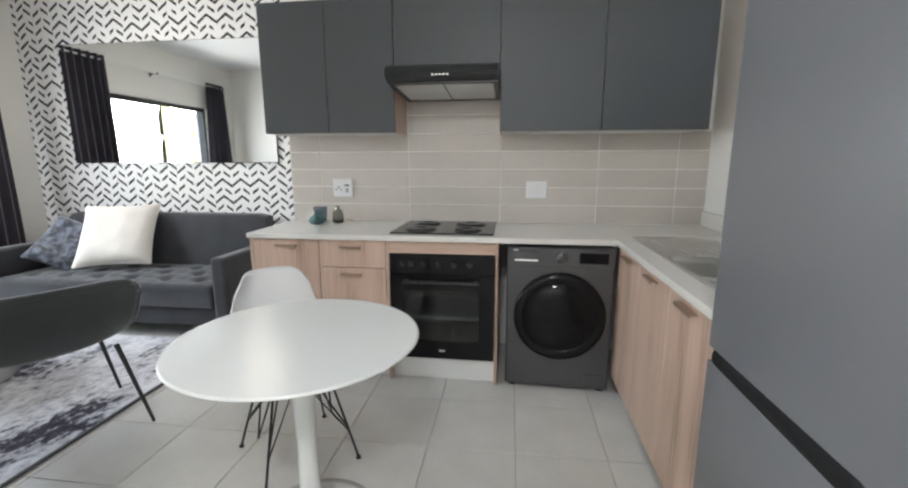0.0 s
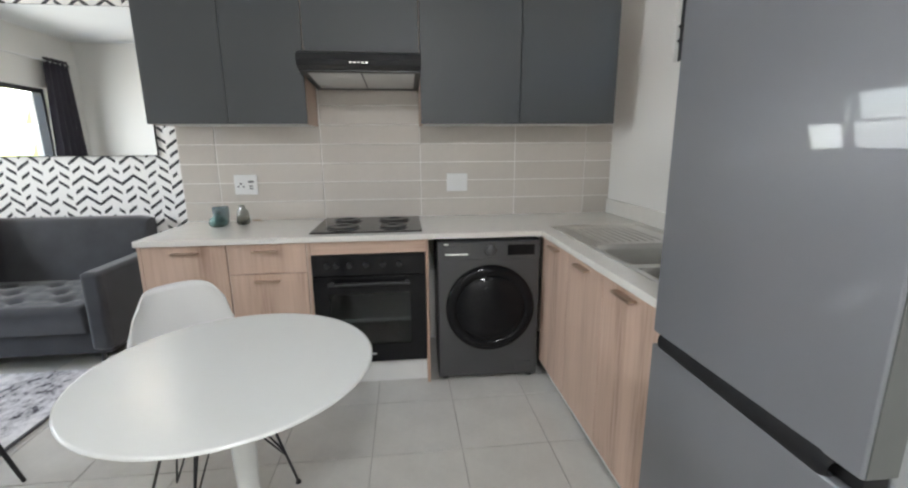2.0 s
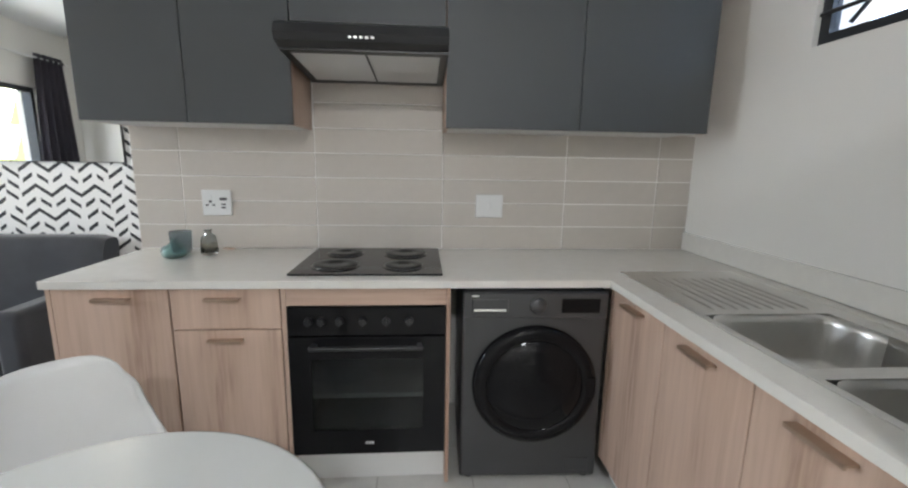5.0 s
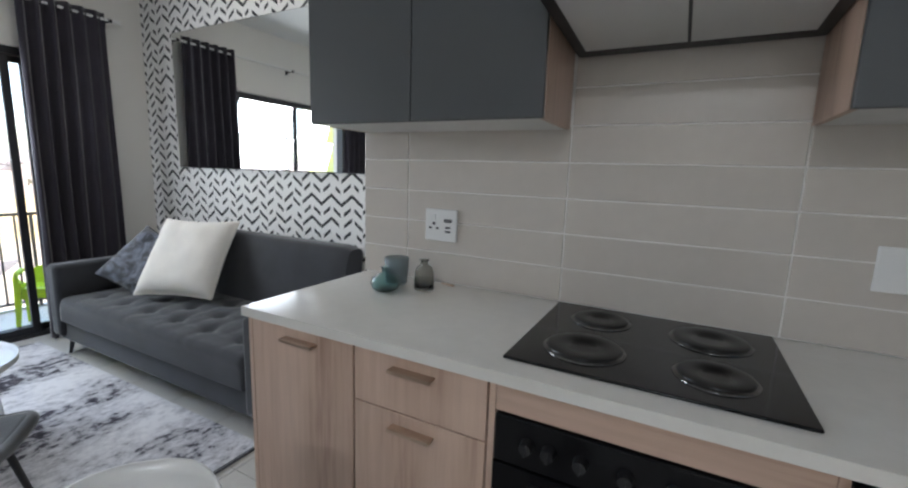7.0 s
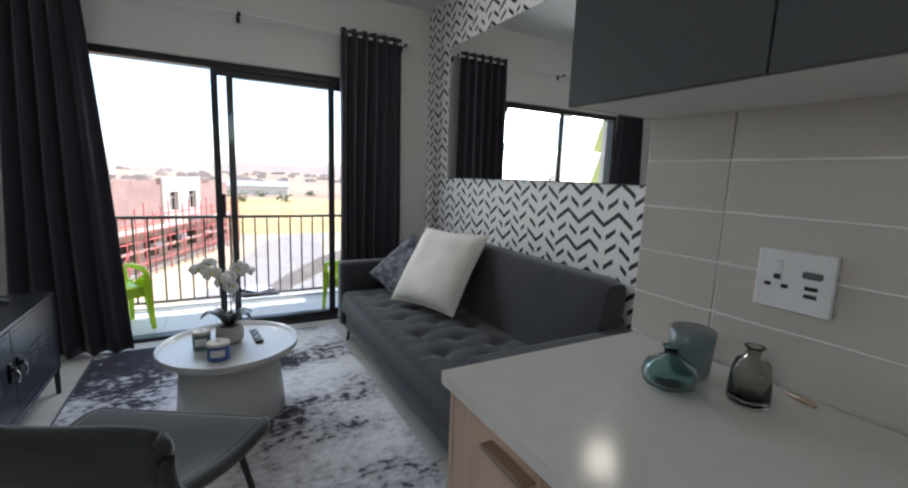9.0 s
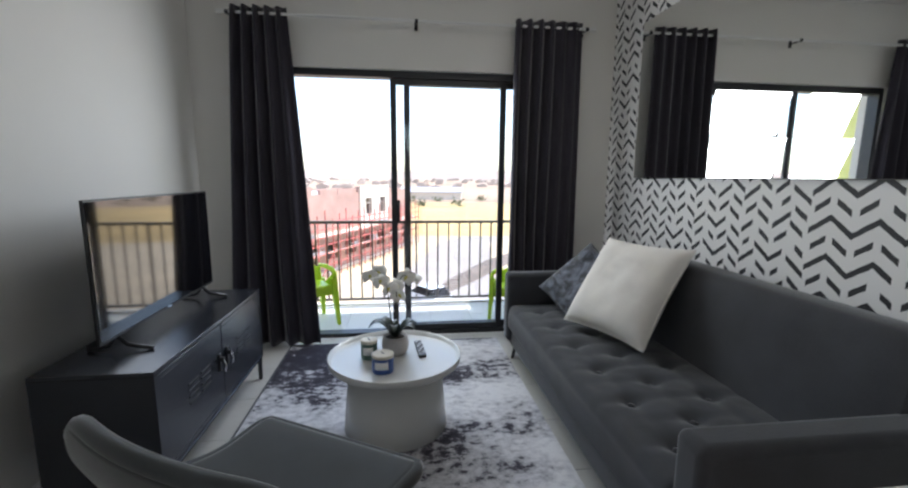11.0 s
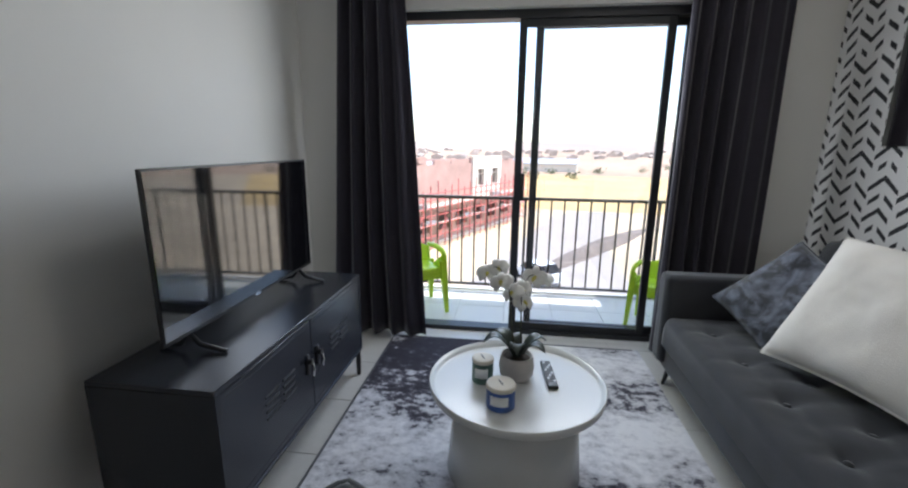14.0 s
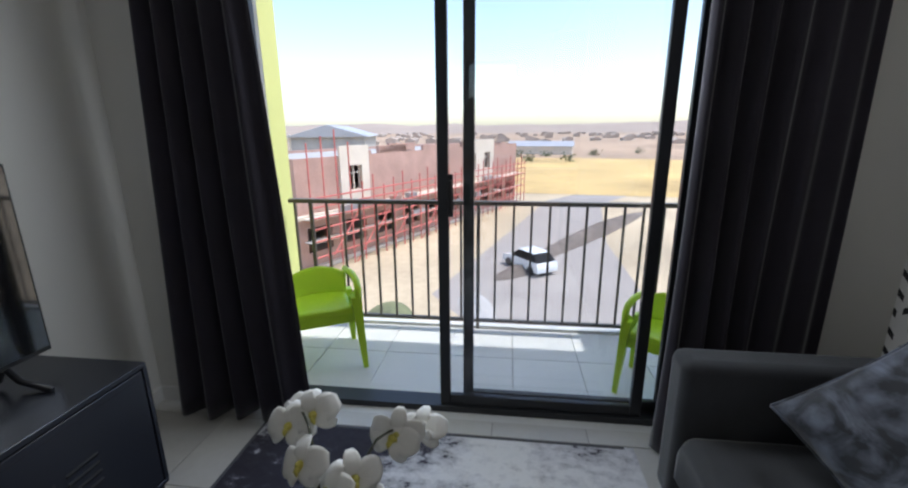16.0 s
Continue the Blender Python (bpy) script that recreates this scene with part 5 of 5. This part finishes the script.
CONC = mat("raw_concrete", (0.38, 0.36, 0.34), 0.9, vary=0.2, scale=0.8, fine=12)
SCAF = mat("red_scaffold", (0.50, 0.13, 0.11), 0.6, vary=0.3, scale=2)
DARK = mat("dark_soil", (0.15, 0.12, 0.10), 0.95, vary=0.4, scale=0.5, fine=4, bump=0.6)
ROOFM = mat("sheet_roof", (0.42, 0.42, 0.44), 0.5, 0.3, vary=0.1, scale=0.4)
SHRUB = mat("haze_paled_shrub", (0.14, 0.15, 0.075), 0.9, vary=0.4, scale=1.0)
VELD = mat("brown_veld", (0.36, 0.25, 0.165), 0.95, vary=0.45, scale=0.02, fine=0.3, bump=0.0)
HILL = mat("hazy_hill", (0.33, 0.26, 0.21), 1.0, vary=0.15, scale=0.008, fine=0.1, bump=0.0)
CARW = mat("white_car_paint", (0.75, 0.75, 0.75), 0.25, coat=0.5)


def ground(s, t):
    a, r = 2 * math.pi * s, 4 * (1500 / 4) ** t
    return (-20 + r * math.cos(a), r * math.sin(a), GZ)


structure("ground", Geo().sheet(ground, 48, 30).lathe([(4.0, GZ), (0.0, GZ)], 48, (-20, 0, 0)), EARTH, "pale bare building-site earth", "ground")
structure("field", Geo().add([(-58, 4, GZ + 0.03), (-54, 34, GZ + 0.03), (-150, 90, GZ + 0.03), (-175, -30, GZ + 0.03), (-110, -12, GZ + 0.03)], [(0, 1, 2, 3, 4)]), DRYG, "flat field of dry yellow grass", "field")
structure("veld", Geo().sheet(lambda s, t: ((-130 - 800 * t) * math.cos(0.62 * math.pi * (s - 0.5)), (130 + 800 * t) * math.sin(0.62 * math.pi * (s - 0.5)), GZ + 0.06 + 4.0 * t), 30, 8), VELD, "brown dry veld rising towards the hills", "field")
rh = random.Random(9)
hs = Geo()
for k in range(240):
    d, b = rh.uniform(230, 620), rh.uniform(-0.85, 0.85)
    x, y, w, q, hgt = -d * math.cos(b), d * math.sin(b), rh.uniform(4, 9), rh.uniform(4, 7), rh.uniform(1.4, 2.4)
    z = GZ + 4.0 * (d - 130) / 800
    hs.box(x - w / 2, x + w / 2, y - q / 2, y + q / 2, z, z + hgt)
    hs.add([(x - w / 2, y - q / 2 - 0.4, z + hgt), (x + w / 2, y - q / 2 - 0.4, z + hgt), (x + w / 2, y, z + hgt + 1.0), (x - w / 2, y, z + hgt + 1.0), (x + w / 2, y + q / 2 + 0.4, z + hgt), (x - w / 2, y + q / 2 + 0.4, z + hgt)], [(0, 1, 2, 3), (3, 2, 4, 5), (0, 3, 5), (1, 4, 2)])
tagged(part("far_houses", hs, mat("far_house_walls", (0.42, 0.34, 0.28), 0.9, vary=0.5, scale=0.03, fine=0.2)), "scattered far small houses across the veld", "houses", kind="stuff")
structure("road", Geo().add([(-16, 3.0, GZ + 0.02), (-16, 9.0, GZ + 0.02), (-33, 9.6, GZ + 0.02), (-50, 12.5, GZ + 0.02), (-75, 30, GZ + 0.02), (-78, 27, GZ + 0.02), (-52, 7.0, GZ + 0.02), (-33, 2.0, GZ + 0.02), (-22, -1.0, GZ + 0.02)], [tuple(range(9))]), ROAD, "pale dusty site road", "road")


def mound(name, x, y, rx, ry, h, material, label, seed, turn=0):
    th = tagged(part(name, Geo().sheet(lambda s, t: (rx * t * math.cos(2 * math.pi * s), ry * t * math.sin(2 * math.pi * s), h * (1 - t) ** 0.8 * (1 + 0.35 * noise.noise((3 * t * math.cos(6.283 * s) + seed, 3 * t * math.sin(6.283 * s), seed)))), 28, 8), material, at=pose(x, y, GZ, 0, 0, turn)), label, "mound")
    return th


mound("soil_heap", -36.5, 9.6, 11.0, 1.0, 0.8, DARK, "long low dark heap of dug soil beside road", 1, -33)
mound("soil_heap", -26.3, 3.6, 2.6, 0.8, 0.5, DARK, "small dark heap of dug soil beside road", 2, -40)
mound("rubble_heap", -20.5, 1.3, 2.2, 0.8, 0.4, CONC, "grey rubble heap beside the road", 3, 15)
mound("grass_verge", -18.0, -2.2, 3.0, 1.2, 0.5, SHRUB, "dusty green grass verge", 4, 10)

# building under construction: long front receding, two and a half storeys
AX, AY, BXX, BYY = -24.5, -8.8, -52.0, 3.4
ang = math.degrees(math.atan2(BYY - AY, BXX - AX))
LEN = math.hypot(BXX - AX, BYY - AY)
bd = thing("unfinished_building", pose(AX, AY, GZ, 0, 0, ang), "unfinished brick apartment block wrapped in red scaffolding", "building")
bays = 10
bw = LEN / bays
TOWERS = ((1.08 * bw, 1.92 * bw, 1), (6.05 * bw, 8.0 * bw, 2))  # plastered window bays: start, end, windows


def opening_row(x0, x1, cuts, y0, y1, z0, za, zb, z1):
    """A wall strip with rectangular openings between za and zb."""
    g = Geo()
    x = x0
    for c, d in cuts:
        g.box(x, c, y0, y1, z0, z1).box(c, d, y0, y1, z0, za).box(c, d, y0, y1, zb, z1)
        x = d
    return g.box(x, x1, y0, y1, z0, z1)


def tower_windows(a, b, n):
    w = (b - a) / n
    return [(a + w * (k + 0.30), a + w * (k + 0.74)) for k in range(n)]


high = [c for t_ in TOWERS for c in tower_windows(*t_)]
low = [(b * bw + bw * 0.18, b * bw + bw * 0.80) for b in range(bays)]
for z0, cuts, za, zb, zt in ((0.2, low, 1.0, 2.45, 3.05), (3.25, high, 4.25, 5.75, 6.35)):
    part("floor_slab", B(-0.3, LEN + 0.3, -0.3, 9, z0 - 0.2, z0), PLAST, bd)
    g = opening_row(0, LEN, cuts, 0, 0.25, z0, za, zb, zt)
    g.box(0, 0.25, 0.25, 9, z0, zt).box(LEN - 0.25, LEN, 0.25, 9, z0, zt).box(0.25, LEN - 0.25, 8.75, 9, z0, zt)
    part("wall", g, BRICK, bd)
    for c, d in cuts:
        if z0 > 1:
            m_ = (c + d) / 2
            fg = Geo().box(c, c + 0.07, 0.06, 0.16, za, zb).box(d - 0.07, d, 0.06, 0.16, za, zb).box(m_ - 0.04, m_ + 0.04, 0.06, 0.16, za, zb).box(c + 0.07, d - 0.07, 0.06, 0.16, zb - 0.5, zb - 0.43)
            part("window", fg, PLAST, bd)
rb = random.Random(17)
for k in range(14):  # uneven courses left at the top of the brickwork
    x0 = rb.uniform(0, LEN - 2)
    part("brick_course", B(x0, x0 + rb.uniform(1.0, 3.5), 0.01, 0.24, 6.35, 6.35 + 0.12 * rb.randint(1, 5)), BRICK, bd)
for a, b, n in TOWERS:
    part("plastered_bay", opening_row(a, b, tower_windows(a, b, n), -0.16, -0.002, 3.25, 4.25, 5.75, 6.95), PLAST, bd, "pale plastered window bay")
part("roof_deck", B(0.25, LEN - 0.25, 0.25, 8.75, 6.0, 6.15), CONC, bd)
for k in range(bays * 3 + 1):
    x = k * bw / 3
    part("scaffold_pole", Geo().cyl((x, -1.1, 0), (x, -1.1, (7.2 if k < 4 else 4.5) + 0.35 * (k % 3)), 0.045, n=6), SCAF, bd)
for z in (1.0, 1.9, 2.6, 3.2, 3.8, 4.3):
    part("scaffold_ledger", Geo().cyl((0, -1.1, z), (LEN, -1.1, z), 0.05, n=6), SCAF, bd)
for k in range(9):
    x, z = rb.uniform(0, LEN - 3), rb.choice((0.9, 1.8, 2.5))
    part("scaffold_brace", Geo().cyl((x, -1.12, z - 0.9), (x + 2.2, -1.12, z + 1.3), 0.04, n=6), SCAF, bd)
for z in (1.8, 3.1):
    part("scaffold_deck", B(0, LEN, -1.05, -0.35, z, z + 0.06), PLAST, bd)
for k in range(10):  # building blocks left on the decks
    x, z = rb.uniform(0, LEN - 2), rb.choice((1.86, 3.16))
    part("pallet_block", B(x, x + rb.uniform(0.8, 2.0), -0.95, -0.5, z, z + rb.uniform(0.15, 0.5), 0.01, 1), rb.choice((PLAST, CONC, BRICK)), bd)

st = thing("steel_shed", pose(-70, -24, GZ, 0, 0, 12), "distant unfinished shed with grey sheet roof", "building")
part("wall", B(-9, 9, -5, 5, 0, 7.0), CONC, st)
part("roof", Geo().add([(-9.5, -5.5, 7.0), (9.5, -5.5, 7.0), (9.5, 0, 8.6), (-9.5, 0, 8.6), (9.5, 5.5, 7.0), (-9.5, 5.5, 7.0)], [(0, 1, 2, 3), (3, 2, 4, 5), (0, 3, 5), (1, 4, 2)]), ROOFM, st, solid=0.1)
for k in range(7):
    part("column", B(-9 + 3 * k - 0.15, -9 + 3 * k + 0.15, -5.3, -5.0, 0, 7.4), PLAST, st)
fs = thing("far_shed", pose(-150, 13, GZ, 0, 0, 80), "far low sheet-roofed shed beyond the field", "building")
part("wall", B(-10, 10, -4, 4, 0, 2.6), PLAST, fs)
part("roof", Geo().add([(-10.5, -4.5, 2.6), (10.5, -4.5, 2.6), (10.5, 0, 4.2), (-10.5, 0, 4.2), (10.5, 4.5, 2.6), (-10.5, 4.5, 2.6)], [(0, 1, 2, 3), (3, 2, 4, 5), (0, 3, 5), (1, 4, 2)]), ROOFM, fs, solid=0.1)

# parked site car
car = thing("parked_car", pose(-26.6, 3.9, GZ + 0.02, 0, 0, 215) @ Matrix.Scale(0.82, 4), "white hatchback car parked on the dusty site road", "car")
part("body", Geo().add([(x * 2.0, y * 0.85, z) for x, z in ((-1, 0.3), (1, 0.3), (1, 0.75), (0.55, 0.9), (-0.95, 0.95), (-1, 0.6)) for y in (-1, 1)], [(0, 2, 3, 1), (2, 4, 5, 3), (4, 6, 7, 5), (6, 8, 9, 7), (8, 10, 11, 9), (10, 0, 1, 11), (0, 10, 8, 6, 4, 2), (1, 3, 5, 7, 9, 11)]), CARW, car)
part("cabin", Geo().add([(x, y * w, z) for x, z, w in ((1.0, 0.9, 0.8), (0.35, 1.45, 0.66), (-1.3, 1.45, 0.66), (-1.85, 0.93, 0.8)) for y in (-1, 1)], [(0, 1, 3, 2), (2, 3, 5, 4), (4, 5, 7, 6), (0, 2, 4, 6), (1, 7, 5, 3)]), BLACKG, car)
part("roof", B(-1.3, 0.33, -0.66, 0.66, 1.44, 1.48, 0.01), CARW, car)
for x in (-1.25, 1.25):
    for y in (-0.8, 0.8):
        part("wheel", Geo().cyl((x, y - 0.1, 0.31), (x, y + 0.1, 0.31), 0.31, n=20), BLACKM, car)

# shrubs and far ridge
rs = random.Random(5)
for k in range(16):
    x, y = rs.uniform(-190, -110), rs.uniform(-10, 100)
    gg = Geo()
    for j in range(60):
        c = Vector((rs.gauss(0, 0.8), rs.gauss(0, 0.8), abs(rs.gauss(0.9, 0.6))))
        r = rs.uniform(0.15, 0.4)
        ax = Vector((rs.gauss(0, 1), rs.gauss(0, 1), rs.gauss(0, 1))).normalized()
        b = ax.orthogonal().normalized()
        c2 = ax.cross(b)
        gg.add([c + r * b, c + r * c2, c - r * b, c - r * c2, c + 0.3 * r * ax], [(0, 1, 4), (1, 2, 4), (2, 3, 4), (3, 0, 4)])
    gg.cyl((0, 0, 0), (0, 0, 1.0), 0.1, 0.05, 6)
    tagged(part("shrub", gg, SHRUB, at=pose(x, y, GZ)), "haze-paled green shrub on the dry field", "shrub", "field shrubs")


def ridge(s, t):
    a = math.pi * (0.55 + 0.9 * s)
    r = 900 - 250 * t
    h = 12 + 12 * (0.5 + 0.5 * noise.noise((9 * s, 0, 2.0))) + 4 * noise.noise((34 * s, 1, 0)) + 2 * noise.noise((110 * s, 3, 0))
    return (r * math.cos(a), r * math.sin(a), GZ + h * (1 - t))


structure("backdrop_ridge", Geo().sheet(ridge, 120, 4), HILL, "low hazy line of hills on the horizon", "hills")

# ---- small pieces of the setting: splash tiles, floor tiles, balcony tiles ----
meshes = {}


def slab(name, parent, x0, x1, y0, y1, z0, z1, material, b=0.0015):
    key = (name, round(x1 - x0, 3), round(y1 - y0, 3), round(z1 - z0, 3))
    if key not in meshes:
        w, dp, h = (x1 - x0) / 2, (y1 - y0) / 2, (z1 - z0) / 2
        meshes[key] = Geo().box(-w, w, -dp, dp, -h, h, b, 1).mesh(name)
        meshes[key].materials.append(material)
    ob = new(name, meshes[key])
    ob.location = ((x0 + x1) / 2, (y0 + y1) / 2, (z0 + z1) / 2)
    ob.parent = parent
    return ob


splash = structure("splashback", B(XE, XR, YK + 0.004, YK + 0.0115, 0.9, 1.84), SGROUT, "stacked glossy taupe wall tiles with white joints", "splashback")
VX = (XE, -0.793, -0.143, 0.497, 1.142, 1.640, XR)
for i in range(8):
    za, zb = 0.901 + i * 0.1215, 0.901 + (i + 1) * 0.1215
    for a, b in zip(VX, VX[1:]):
        if zb > 1.53 and not (a > -0.2 and b < 0.6):
            continue
        slab("tile", splash, a + 0.0026, b - 0.0026, YK, YK + 0.0085, za + 0.0026, min(zb, 1.838) - 0.0026, STILE)
px, py = 0.4105, 0.4165
ix = 0
for i in range(-12, 4):
    for j in range(-10, 6):
        a, b = 0.2055 + i * px, 0.2055 + (i + 1) * px
        c, d = 2.113 + j * py, 2.113 + (j + 1) * py
        a, b, c, d = max(a, XW), min(b, XR), max(c, -1.6), min(d, YP)
        if b - a < 0.03 or d - c < 0.03 or (b <= -0.57 and d <= YT) or (a >= XE and c >= YK + 0.02):
            continue
        slab("tile", base, a + 0.0022, b - 0.0022, c + 0.0022, d - 0.0022, -0.008, 0.0, TILE, 0.001)
for i in range(2):
    for j in range(8):
        slab("tile", bal, -4.25 - 0.385 * (i + 1) + 0.002, -4.25 - 0.385 * i - 0.002, 1.087 + 0.385 * j + 0.002, 1.087 + 0.385 * (j + 1) - 0.002, -0.035, -0.025, BTILE, 0.001)
